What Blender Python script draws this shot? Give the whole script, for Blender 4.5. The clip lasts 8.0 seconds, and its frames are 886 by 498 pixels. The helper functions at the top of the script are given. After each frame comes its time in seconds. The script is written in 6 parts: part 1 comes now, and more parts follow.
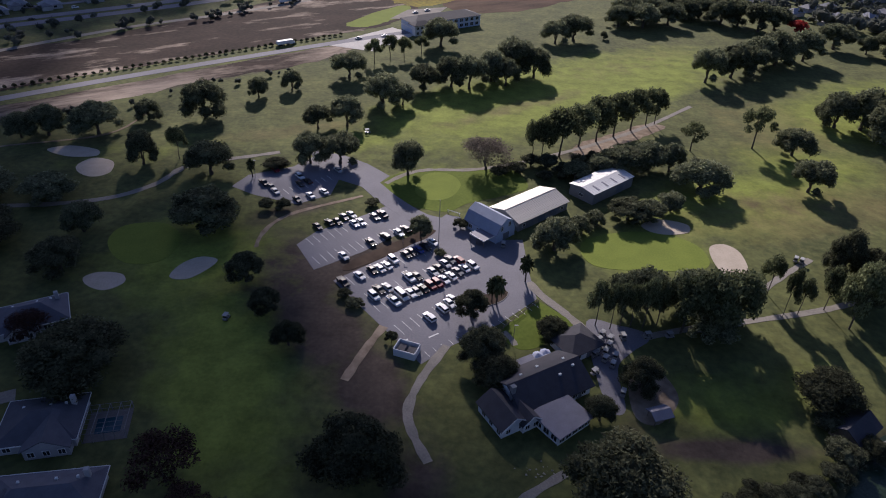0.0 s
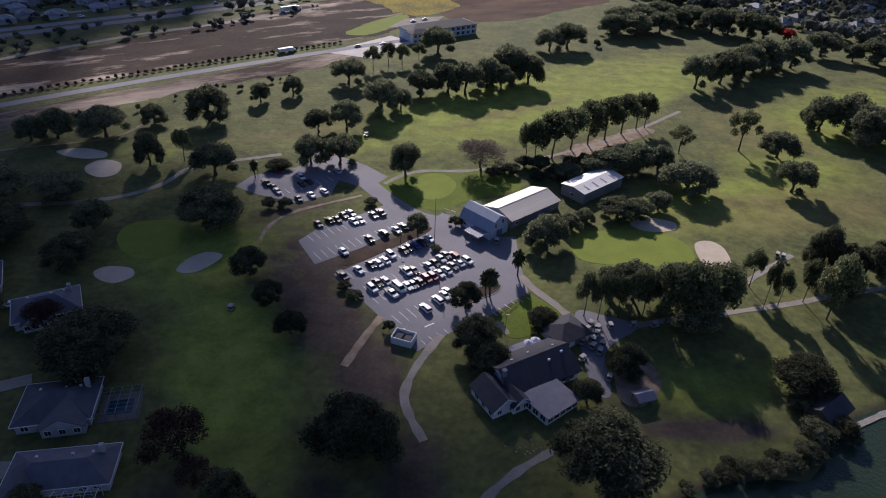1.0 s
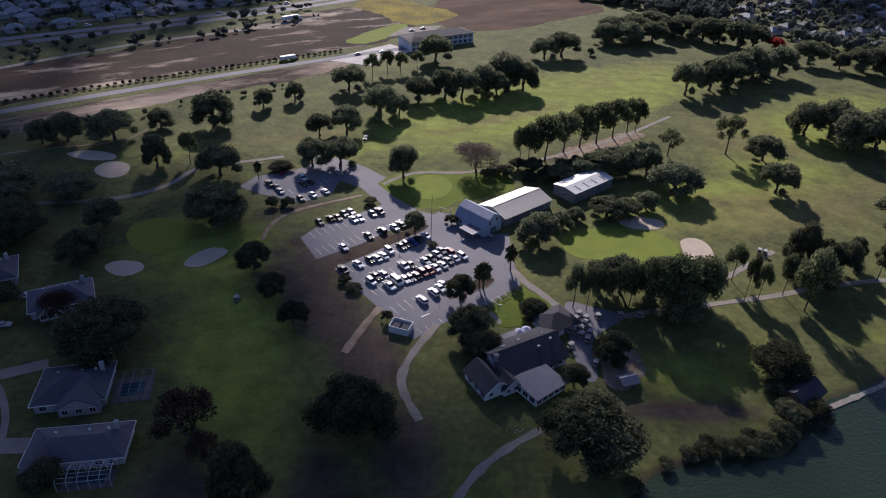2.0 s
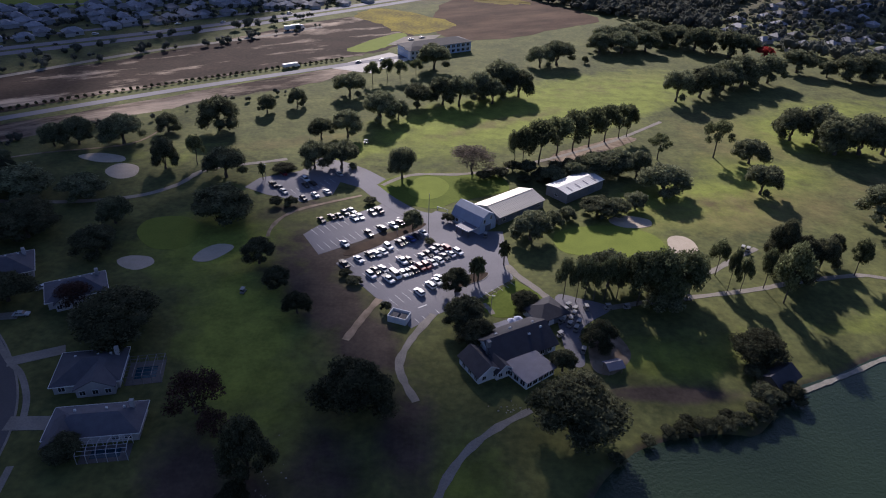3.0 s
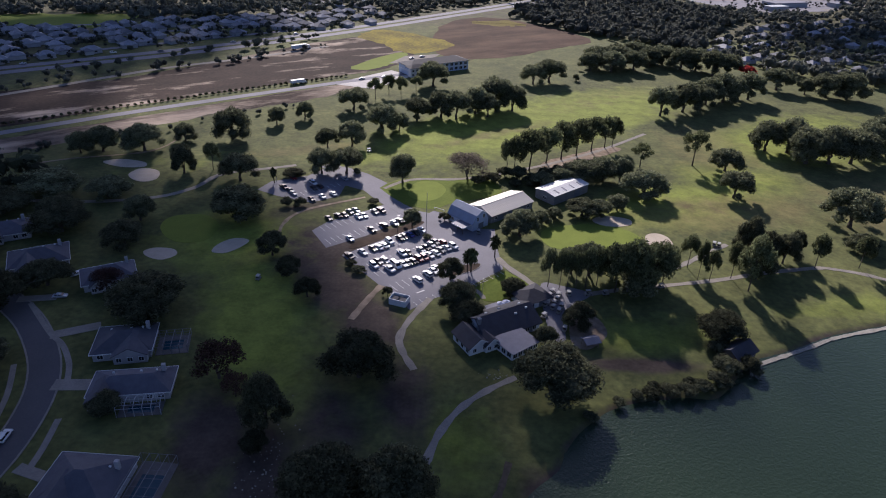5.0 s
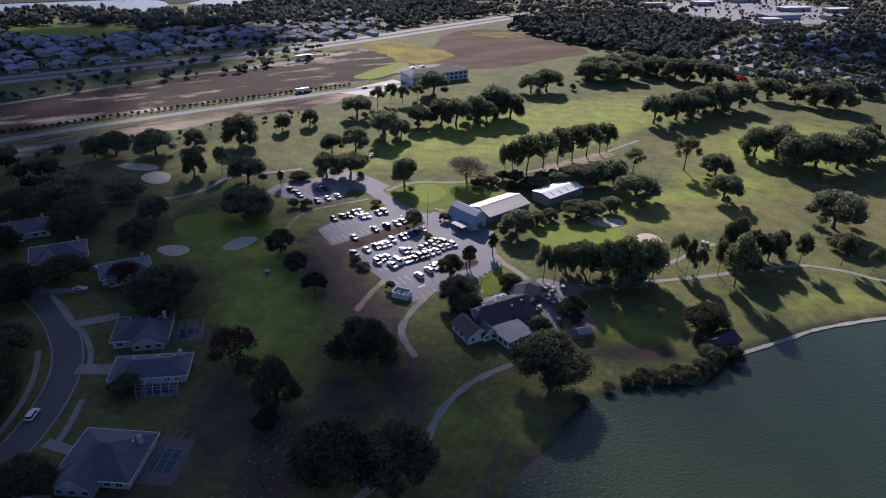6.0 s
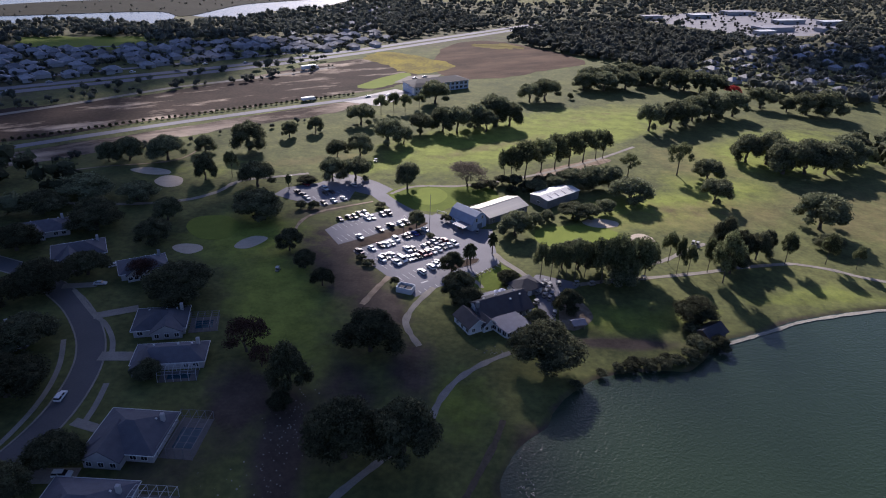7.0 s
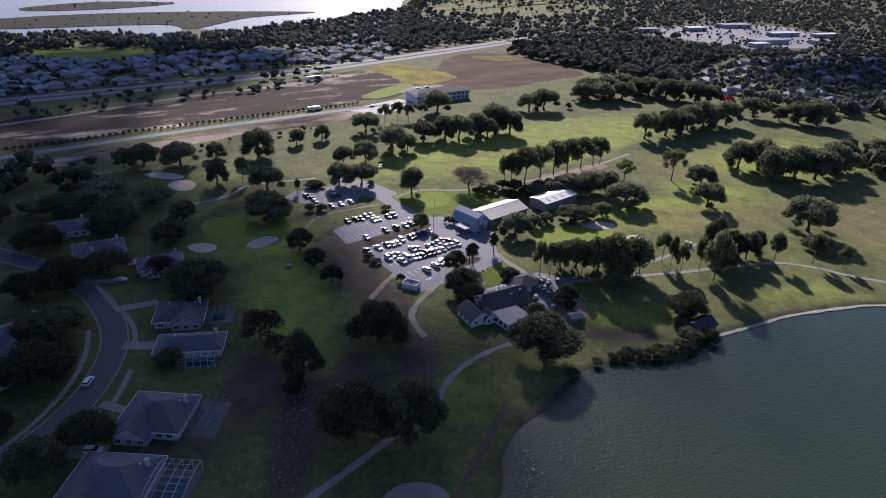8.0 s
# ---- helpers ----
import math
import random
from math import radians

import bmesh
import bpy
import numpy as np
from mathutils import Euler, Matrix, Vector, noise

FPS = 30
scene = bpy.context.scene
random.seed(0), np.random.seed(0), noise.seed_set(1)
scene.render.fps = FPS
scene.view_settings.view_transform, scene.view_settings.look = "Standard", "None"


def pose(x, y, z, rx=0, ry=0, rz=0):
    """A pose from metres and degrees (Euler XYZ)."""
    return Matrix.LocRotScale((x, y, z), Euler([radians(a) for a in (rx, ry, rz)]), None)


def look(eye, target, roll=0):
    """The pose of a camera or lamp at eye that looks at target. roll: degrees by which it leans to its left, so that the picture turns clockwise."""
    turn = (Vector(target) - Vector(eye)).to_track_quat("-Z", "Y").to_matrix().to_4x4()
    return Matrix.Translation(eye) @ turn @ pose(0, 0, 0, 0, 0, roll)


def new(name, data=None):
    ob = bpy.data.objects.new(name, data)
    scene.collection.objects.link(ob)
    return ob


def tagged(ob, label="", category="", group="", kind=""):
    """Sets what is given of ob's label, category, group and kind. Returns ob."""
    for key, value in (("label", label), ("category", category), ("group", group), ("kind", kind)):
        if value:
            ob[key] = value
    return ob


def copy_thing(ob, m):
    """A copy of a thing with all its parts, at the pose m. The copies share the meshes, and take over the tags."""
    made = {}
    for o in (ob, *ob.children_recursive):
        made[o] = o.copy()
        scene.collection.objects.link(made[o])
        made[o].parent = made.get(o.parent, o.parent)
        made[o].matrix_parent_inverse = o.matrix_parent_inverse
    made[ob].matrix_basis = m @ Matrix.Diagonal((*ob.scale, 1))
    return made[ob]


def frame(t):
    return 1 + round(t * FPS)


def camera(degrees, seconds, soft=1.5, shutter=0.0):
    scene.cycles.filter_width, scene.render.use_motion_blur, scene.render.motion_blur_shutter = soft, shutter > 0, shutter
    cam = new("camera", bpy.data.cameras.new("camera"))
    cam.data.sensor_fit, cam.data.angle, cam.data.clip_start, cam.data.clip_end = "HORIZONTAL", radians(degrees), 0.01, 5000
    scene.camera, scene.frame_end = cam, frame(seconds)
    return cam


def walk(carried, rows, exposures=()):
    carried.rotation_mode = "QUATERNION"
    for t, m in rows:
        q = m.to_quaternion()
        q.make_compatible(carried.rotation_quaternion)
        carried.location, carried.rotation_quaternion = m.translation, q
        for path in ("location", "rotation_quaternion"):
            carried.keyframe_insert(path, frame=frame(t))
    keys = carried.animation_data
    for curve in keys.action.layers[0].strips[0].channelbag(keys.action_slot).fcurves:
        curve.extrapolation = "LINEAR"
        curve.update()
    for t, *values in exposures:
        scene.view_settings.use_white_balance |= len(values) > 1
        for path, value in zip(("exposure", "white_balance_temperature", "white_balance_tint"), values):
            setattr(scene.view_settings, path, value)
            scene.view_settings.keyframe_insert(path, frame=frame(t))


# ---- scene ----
# ---------------------------------------------------------------- camera
cam = camera(68.0, 8.0, soft=1.05)
PATH = [
    (0, (2.0, -3.85, 116.0), (1.07, 79.75, 61.14), 2.47),
    (0.5, (2.61, -8.59, 116.5), (1.75, 75.41, 62.25), 2.47),
    (1, (3.27, -13.53, 117.05), (2.46, 70.86, 63.41), 2.47),
    (1.5, (3.97, -18.69, 117.63), (3.19, 66.1, 64.61), 2.48),
    (2, (4.68, -24.03, 118.24), (3.91, 61.15, 65.86), 2.50),
    (2.5, (5.39, -29.55, 118.87), (4.62, 56.02, 67.13), 2.52),
    (3, (6.08, -35.24, 119.5), (5.28, 50.73, 68.42), 2.54),
    (3.5, (6.72, -41.09, 120.14), (5.89, 45.28, 69.73), 2.56),
    (4, (7.29, -47.08, 120.77), (6.42, 39.68, 71.05), 2.58),
    (4.5, (7.79, -53.21, 121.39), (6.87, 33.95, 72.37), 2.60),
    (5, (8.19, -59.46, 121.98), (7.2, 28.1, 73.68), 2.62),
    (5.5, (8.46, -65.82, 122.53), (7.42, 22.14, 74.97), 2.64),
    (6, (8.6, -72.28, 123.05), (7.49, 16.08, 76.25), 2.65),
    (6.5, (8.58, -78.83, 123.52), (7.4, 9.94, 77.49), 2.65),
    (7, (8.38, -85.46, 123.92), (7.14, 3.72, 78.69), 2.65),
    (7.5, (7.98, -92.15, 124.26), (6.68, -2.56, 79.85), 2.63),
    (8, (7.36, -98.9, 124.53), (6.02, -8.9, 80.96), 2.61),
]
walk(cam, [(t, look(eye, target, roll)) for t, eye, target, roll in PATH], [(0.0, 0.31, 5200, 31.0), (8.0, 0.71, 5150, 31.0)])

# ---------------------------------------------------------------- sky and sun
SUN_AZIMUTH, SUN_HEIGHT = 97.0, 28.0
world = bpy.data.worlds.new("sky")
scene.world = world
world.use_nodes = True
wn = world.node_tree
sky = wn.nodes.new("ShaderNodeTexSky")
sky.sky_type, sky.sun_disc = "NISHITA", False
sky.sun_elevation, sky.sun_rotation = radians(SUN_HEIGHT), radians(90 - SUN_AZIMUTH)
wn.links.new(sky.outputs[0], wn.nodes["Background"].inputs[0])
wn.nodes["Background"].inputs[1].default_value = 0.05
SUN_WAY = Vector((math.cos(radians(SUN_AZIMUTH)) * math.cos(radians(SUN_HEIGHT)), math.sin(radians(SUN_AZIMUTH)) * math.cos(radians(SUN_HEIGHT)), math.sin(radians(SUN_HEIGHT))))
sun = new("sun", bpy.data.lights.new("sun", "SUN"))
sun.data.energy, sun.data.angle, sun.data.color = 5.0, radians(0.6), (1.0, 0.855, 0.565)
sun.matrix_world = look(SUN_WAY * 900, (0, 0, 0))


# ---------------------------------------------------------------- materials
def material(name, colour, second=None, scale=1.0, rough=0.85, fine=8.0, bump=0.0, metal=0.0, spread=0.0, world_space=False, gloss=0.5):
    """Two-scale noise between two colours; spread: brightness change from object to object."""
    m = bpy.data.materials.new(name)
    m.use_nodes = True
    nt = m.node_tree
    b = nt.nodes["Principled BSDF"]
    b.inputs["Roughness"].default_value, b.inputs["Metallic"].default_value = rough, metal
    b.inputs["Specular IOR Level"].default_value = gloss
    second = second or tuple(c * 0.72 for c in colour)
    if world_space:
        place = nt.nodes.new("ShaderNodeNewGeometry").outputs["Position"]
    else:
        place = nt.nodes.new("ShaderNodeTexCoord").outputs["Object"]
    n1, n2 = nt.nodes.new("ShaderNodeTexNoise"), nt.nodes.new("ShaderNodeTexNoise")
    n1.inputs["Scale"].default_value, n1.inputs["Detail"].default_value = scale, 5
    n2.inputs["Scale"].default_value, n2.inputs["Detail"].default_value = scale * fine, 4
    for n in (n1, n2):
        nt.links.new(place, n.inputs["Vector"])
    add = nt.nodes.new("ShaderNodeMath")
    add.operation = "ADD"
    nt.links.new(n1.outputs[0], add.inputs[0])
    nt.links.new(n2.outputs[0], add.inputs[1])
    ramp = nt.nodes.new("ShaderNodeMapRange")
    ramp.inputs["From Min"].default_value, ramp.inputs["From Max"].default_value = 0.72, 1.28
    nt.links.new(add.outputs[0], ramp.inputs["Value"])
    mix = nt.nodes.new("ShaderNodeMix")
    mix.data_type = "RGBA"
    mix.inputs["A"].default_value, mix.inputs["B"].default_value = (*second, 1), (*colour, 1)
    nt.links.new(ramp.outputs[0], mix.inputs["Factor"])
    result = mix.outputs["Result"]
    if spread:
        info, hsv = nt.nodes.new("ShaderNodeObjectInfo"), nt.nodes.new("ShaderNodeHueSaturation")
        value = nt.nodes.new("ShaderNodeMapRange")
        value.inputs["To Min"].default_value, value.inputs["To Max"].default_value = 1 - spread, 1 + spread
        nt.links.new(info.outputs["Random"], value.inputs["Value"])
        nt.links.new(value.outputs[0], hsv.inputs["Value"])
        nt.links.new(result, hsv.inputs["Color"])
        result = hsv.outputs[0]
    nt.links.new(result, b.inputs["Base Color"])
    if bump:
        bp = nt.nodes.new("ShaderNodeBump")
        bp.inputs["Strength"].default_value, bp.inputs["Distance"].default_value = 0.8, bump
        nt.links.new(n2.outputs[0], bp.inputs["Height"])
        nt.links.new(bp.outputs[0], b.inputs["Normal"])
    return m


def leaf_material(name, colour, second, scale=0.45, tones=(0.5, 2.1), thin_share=0.5):
    m = material(name, colour, second, scale=scale, rough=0.9, fine=5.0, spread=0.3, gloss=0.08)
    nt = m.node_tree
    b = nt.nodes["Principled BSDF"]
    grain, tone = nt.nodes.new("ShaderNodeNewGeometry"), nt.nodes.new("ShaderNodeHueSaturation")
    span = nt.nodes.new("ShaderNodeMapRange")
    span.inputs["To Min"].default_value, span.inputs["To Max"].default_value = tones
    nt.links.new(grain.outputs["Random Per Island"], span.inputs["Value"])
    nt.links.new(span.outputs[0], tone.inputs["Value"])
    nt.links.new(b.inputs["Base Color"].links[0].from_socket, tone.inputs["Color"])
    nt.links.new(tone.outputs[0], b.inputs["Base Color"])
    thin, both = nt.nodes.new("ShaderNodeBsdfTranslucent"), nt.nodes.new("ShaderNodeMixShader")
    both.inputs[0].default_value = thin_share
    nt.links.new(b.inputs["Base Color"].links[0].from_socket, thin.inputs[0])
    nt.links.new(b.outputs[0], both.inputs[1])
    nt.links.new(thin.outputs[0], both.inputs[2])
    nt.links.new(both.outputs[0], nt.nodes["Material Output"].inputs[0])
    return m


def ground_material():
    """Grass whose cover (dry, mown, dirt) is carried by the sheet's own attribute, broken up by noise."""
    m = material("grass_ground", (0.128, 0.136, 0.044), (0.062, 0.072, 0.027), scale=0.035, rough=0.95, fine=14.0, bump=0.10, world_space=True, gloss=0.15)
    nt = m.node_tree
    b = nt.nodes["Principled BSDF"]
    base = b.inputs["Base Color"].links[0].from_socket
    cover = nt.nodes.new("ShaderNodeAttribute")
    cover.attribute_name = "cover"
    split = nt.nodes.new("ShaderNodeSeparateColor")
    nt.links.new(cover.outputs["Color"], split.inputs[0])
    place = nt.nodes.new("ShaderNodeNewGeometry").outputs["Position"]
    patch = nt.nodes.new("ShaderNodeTexNoise")
    patch.inputs["Scale"].default_value, patch.inputs["Detail"].default_value, patch.inputs["Roughness"].default_value = 0.09, 7, 0.65
    nt.links.new(place, patch.inputs["Vector"])
    speck = nt.nodes.new("ShaderNodeTexNoise")
    speck.inputs["Scale"].default_value, speck.inputs["Detail"].default_value = 0.9, 5
    nt.links.new(place, speck.inputs["Vector"])
    tones = (("Red", (0.094, 0.073, 0.058), (0.044, 0.035, 0.030)), ("Green", (0.238, 0.272, 0.046), (0.135, 0.168, 0.030)), ("Blue", (0.185, 0.155, 0.062), (0.120, 0.105, 0.045)))
    for channel, light, dark in tones:
        own = nt.nodes.new("ShaderNodeMix")
        own.data_type = "RGBA"
        own.inputs["A"].default_value, own.inputs["B"].default_value = (*dark, 1), (*light, 1)
        nt.links.new(speck.outputs[0], own.inputs["Factor"])
        edge = nt.nodes.new("ShaderNodeMath")
        edge.operation = "ADD"
        nt.links.new(split.outputs[channel], edge.inputs[0])
        nt.links.new(patch.outputs[0], edge.inputs[1])
        sharp = nt.nodes.new("ShaderNodeMapRange")
        sharp.inputs["From Min"].default_value, sharp.inputs["From Max"].default_value = 0.80, 1.25
        nt.links.new(edge.outputs[0], sharp.inputs["Value"])
        mix = nt.nodes.new("ShaderNodeMix")
        mix.data_type = "RGBA"
        nt.links.new(sharp.outputs[0], mix.inputs["Factor"])
        nt.links.new(base, mix.inputs["A"])
        nt.links.new(own.outputs["Result"], mix.inputs["B"])
        base = mix.outputs["Result"]
    blotch, level, hsv = nt.nodes.new("ShaderNodeTexNoise"), nt.nodes.new("ShaderNodeMapRange"), nt.nodes.new("ShaderNodeHueSaturation")
    blotch.inputs["Scale"].default_value, blotch.inputs["Detail"].default_value, blotch.inputs["Roughness"].default_value = 0.11, 9, 0.72
    nt.links.new(place, blotch.inputs["Vector"])
    level.inputs["From Min"].default_value, level.inputs["From Max"].default_value = 0.3, 0.7
    level.inputs["To Min"].default_value, level.inputs["To Max"].default_value = 0.62, 1.38
    nt.links.new(blotch.outputs[0], level.inputs["Value"])
    nt.links.new(level.outputs[0], hsv.inputs["Value"])
    nt.links.new(base, hsv.inputs["Color"])
    nt.links.new(hsv.outputs[0], b.inputs["Base Color"])
    return m


def water_material(name, colour, wave, strength, rough=0.08):
    m = bpy.data.materials.new(name)
    m.use_nodes = True
    nt = m.node_tree
    b = nt.nodes["Principled BSDF"]
    b.inputs["Base Color"].default_value = (*colour, 1)
    b.inputs["Roughness"].default_value, b.inputs["IOR"].default_value = rough, 1.33
    place = nt.nodes.new("ShaderNodeNewGeometry").outputs["Position"]
    n = nt.nodes.new("ShaderNodeTexNoise")
    n.inputs["Scale"].default_value, n.inputs["Detail"].default_value = wave, 4
    nt.links.new(place, n.inputs["Vector"])
    bp = nt.nodes.new("ShaderNodeBump")
    bp.inputs["Strength"].default_value, bp.inputs["Distance"].default_value = strength, 0.3
    nt.links.new(n.outputs[0], bp.inputs["Height"])
    nt.links.new(bp.outputs[0], b.inputs["Normal"])
    return m


def soil_material(name, low, high, light=(0.066, 0.047, 0.038), dark=(0.031, 0.024, 0.020), pale=(0.42, 0.345, 0.27)):
    """Brown bare soil with pale sandy streaks drawn out along the field."""
    m = material(name, light, dark, 0.05, 0.95, 9, world_space=True, gloss=0.06)
    nt = m.node_tree
    b = nt.nodes["Principled BSDF"]
    base = b.inputs["Base Color"].links[0].from_socket
    mapping, n, edge, mix = nt.nodes.new("ShaderNodeMapping"), nt.nodes.new("ShaderNodeTexNoise"), nt.nodes.new("ShaderNodeMapRange"), nt.nodes.new("ShaderNodeMix")
    mapping.vector_type = "TEXTURE"
    mapping.inputs["Rotation"].default_value, mapping.inputs["Scale"].default_value = (0, 0, radians(34)), (3.0, 1.0, 1.0)
    nt.links.new(nt.nodes.new("ShaderNodeNewGeometry").outputs["Position"], mapping.inputs["Vector"])
    nt.links.new(mapping.outputs[0], n.inputs["Vector"])
    n.inputs["Scale"].default_value, n.inputs["Detail"].default_value, n.inputs["Roughness"].default_value = 0.042, 9, 0.66
    edge.inputs["From Min"].default_value, edge.inputs["From Max"].default_value = low, high
    nt.links.new(n.outputs[0], edge.inputs["Value"])
    mix.data_type = "RGBA"
    mix.inputs["B"].default_value = (*pale, 1)
    nt.links.new(edge.outputs[0], mix.inputs["Factor"])
    nt.links.new(base, mix.inputs["A"])
    nt.links.new(mix.outputs["Result"], b.inputs["Base Color"])
    return m


GROUND = ground_material()
MARSH = material("marsh_scrub", (0.036, 0.036, 0.028), (0.020, 0.021, 0.017), 0.03, 0.95, 9, world_space=True, gloss=0.05)
RED_PATCH = material("dry_yellow_tussocks", (0.21, 0.175, 0.045), (0.10, 0.085, 0.03), 0.06, 0.95, 9, world_space=True, gloss=0.05)
FIELD_SOIL = soil_material("field_soil", 0.54, 0.66)
VERGE_SOIL = soil_material("verge_soil", 0.42, 0.66)
ASPHALT = material("worn_asphalt", (0.195, 0.190, 0.215), (0.138, 0.135, 0.155), 0.08, 0.9, 25, world_space=True)
ROAD = material("street_asphalt", (0.095, 0.092, 0.098), (0.070, 0.070, 0.076), 0.1, 0.9, 20, world_space=True)
CONCRETE = material("weathered_concrete", (0.30, 0.275, 0.24), (0.20, 0.185, 0.165), 0.2, 0.9, 12, world_space=True, gloss=0.06)
PALE_SLAB = material("pale_concrete_pad", (0.60, 0.57, 0.53), (0.46, 0.44, 0.41), 0.12, 0.9, 9, world_space=True, gloss=0.06)
SAND = material("bunker_sand", (0.52, 0.45, 0.36), (0.42, 0.36, 0.28), 0.25, 0.95, 9, bump=0.05, world_space=True, gloss=0.06)
DIRT = material("bare_dirt", (0.085, 0.062, 0.046), (0.042, 0.031, 0.025), 0.03, 0.95, 9, world_space=True, gloss=0.06)
TRACK_SOIL = material("track_soil", (0.135, 0.108, 0.080), (0.075, 0.062, 0.045), 0.12, 0.95, 7, world_space=True, gloss=0.06)
PALE_DIRT = material("sandy_soil", (0.34, 0.275, 0.205), (0.13, 0.098, 0.072), 0.05, 0.95, 7, world_space=True, gloss=0.06)
RED_FIELD = soil_material("russet_field_grass", 0.42, 0.70, (0.082, 0.050, 0.034), (0.040, 0.028, 0.021), (0.135, 0.090, 0.060))
YELLOW_FIELD = material("yellow_meadow", (0.30, 0.25, 0.035), (0.10, 0.085, 0.035), 0.045, 0.95, 9, world_space=True, gloss=0.06)
GREEN = material("putting_green_turf", (0.190, 0.232, 0.040), (0.145, 0.182, 0.032), 0.15, 0.9, 12, world_space=True, gloss=0.06)
LUSH = material("lush_green_turf", (0.135, 0.172, 0.027), (0.092, 0.122, 0.020), 0.08, 0.9, 12, world_space=True, gloss=0.06)
WHITE_PAINT = material("white_line_paint", (0.72, 0.72, 0.70), (0.55, 0.55, 0.54), 1.5, 0.8)
WATER = water_material("lake_water", (0.026, 0.042, 0.024), 1.3, 0.6, 0.17)
FAR_WATER = water_material("wide_lake_water", (0.05, 0.07, 0.08), 0.25, 0.35, 0.18)
BARK = material("bark", (0.105, 0.085, 0.068), (0.055, 0.045, 0.036), 3.0, 0.95)
LEAF_OAK = leaf_material("oak_leaves", (0.148, 0.158, 0.090), (0.082, 0.092, 0.056))
# oak leaves again, darkened so that shade is part of the colour
LEAF_OAK_SHADED = leaf_material("shaded_oak_leaves", (0.086, 0.090, 0.052), (0.044, 0.048, 0.029))
LEAF_PINE = leaf_material("pine_needles", (0.130, 0.142, 0.068), (0.068, 0.080, 0.042))
LEAF_PALM = leaf_material("palm_fronds", (0.095, 0.105, 0.05), (0.05, 0.06, 0.03))
LEAF_DRY = leaf_material("sparse_grey_twigs", (0.130, 0.112, 0.092), (0.075, 0.064, 0.055))
LEAF_RUSSET = leaf_material("russet_twigs", (0.075, 0.045, 0.038), (0.042, 0.028, 0.025))
LEAF_RED = leaf_material("red_leaves", (0.34, 0.04, 0.03), (0.20, 0.03, 0.025))
# distance haze put into the colour: paler, greyer, narrower tones than the oaks
LEAF_HAZED = leaf_material("hazed_woodland_leaves", (0.120, 0.128, 0.105), (0.075, 0.082, 0.070), 0.03, (0.75, 1.4))


# ---------------------------------------------------------------- mesh helpers
def mesh_of(name, verts, faces, mat, smooth=False):
    me = bpy.data.meshes.new(name)
    me.from_pydata([tuple(v) for v in verts], [], faces)
    me.materials.append(mat)
    if smooth:
        me.shade_smooth()
    return me


def part(name, bm, mat, parent, label="", smooth=False):
    """Links a bmesh as one mesh object under a thing or a part."""
    me = bpy.data.meshes.new(name)
    bm.to_mesh(me)
    bm.free()
    me.materials.append(mat)
    if smooth:
        me.shade_smooth()
    ob = new(name, me)
    ob.parent = parent
    return tagged(ob, label)


def box(bm, x0, x1, y0, y1, z0, z1, bevel=0.0):
    r = bmesh.ops.create_cube(bm, size=1, matrix=Matrix.LocRotScale(((x0 + x1) / 2, (y0 + y1) / 2, (z0 + z1) / 2), None, (x1 - x0, y1 - y0, z1 - z0)))
    if bevel:
        es = list({e for v in r["verts"] for e in v.link_edges})
        bmesh.ops.bevel(bm, geom=es, offset=bevel, segments=1, affect="EDGES")
    return bm


def boxes(*rows, bevel=0.0):
    bm = bmesh.new()
    for row in rows:
        box(bm, *row, bevel=bevel)
    return bm


def tube(bm, a, b, r0, r1, sides=6):
    """A tapered round bar from a to b."""
    a, b = Vector(a), Vector(b)
    q = (b - a).to_track_quat("Z", "Y")
    rings = []
    for c, r in ((a, r0), (b, r1)):
        rings.append([bm.verts.new(c + q @ Vector((math.cos(i * 2 * math.pi / sides) * r, math.sin(i * 2 * math.pi / sides) * r, 0))) for i in range(sides)])
    for i in range(sides):
        j = (i + 1) % sides
        bm.faces.new((rings[0][i], rings[0][j], rings[1][j], rings[1][i]))
    bm.faces.new(rings[1])
    return bm


def prism(bm, outline, y0, y1):
    """An outline in x and z drawn out along y."""
    a = [bm.verts.new((x, y0, z)) for x, z in outline]
    b = [bm.verts.new((x, y1, z)) for x, z in outline]
    n = len(outline)
    bm.faces.new(a)
    bm.faces.new(b[::-1])
    for i in range(n):
        bm.faces.new((a[(i + 1) % n], a[i], b[i], b[(i + 1) % n]))
    bmesh.ops.recalc_face_normals(bm, faces=bm.faces)
    return bm


def smooth_line(points, closed=False, steps=6):
    """A Catmull-Rom line through the points."""
    p = [Vector((x, y, 0)) for x, y in points]
    n, made = len(p), []
    for i in range(n if closed else n - 1):
        p1, p2 = p[i], p[(i + 1) % n]
        p0 = p[(i - 1) % n] if closed or i > 0 else p1
        p3 = p[(i + 2) % n] if closed or i + 2 < n else p2
        for k in range(steps):
            u = k / steps
            made.append(0.5 * ((2 * p1) + (p2 - p0) * u + (2 * p0 - 5 * p1 + 4 * p2 - p3) * u * u + (3 * p1 - p0 - 3 * p2 + p3) * u ** 3))
    if not closed:
        made.append(p[-1])
    return made


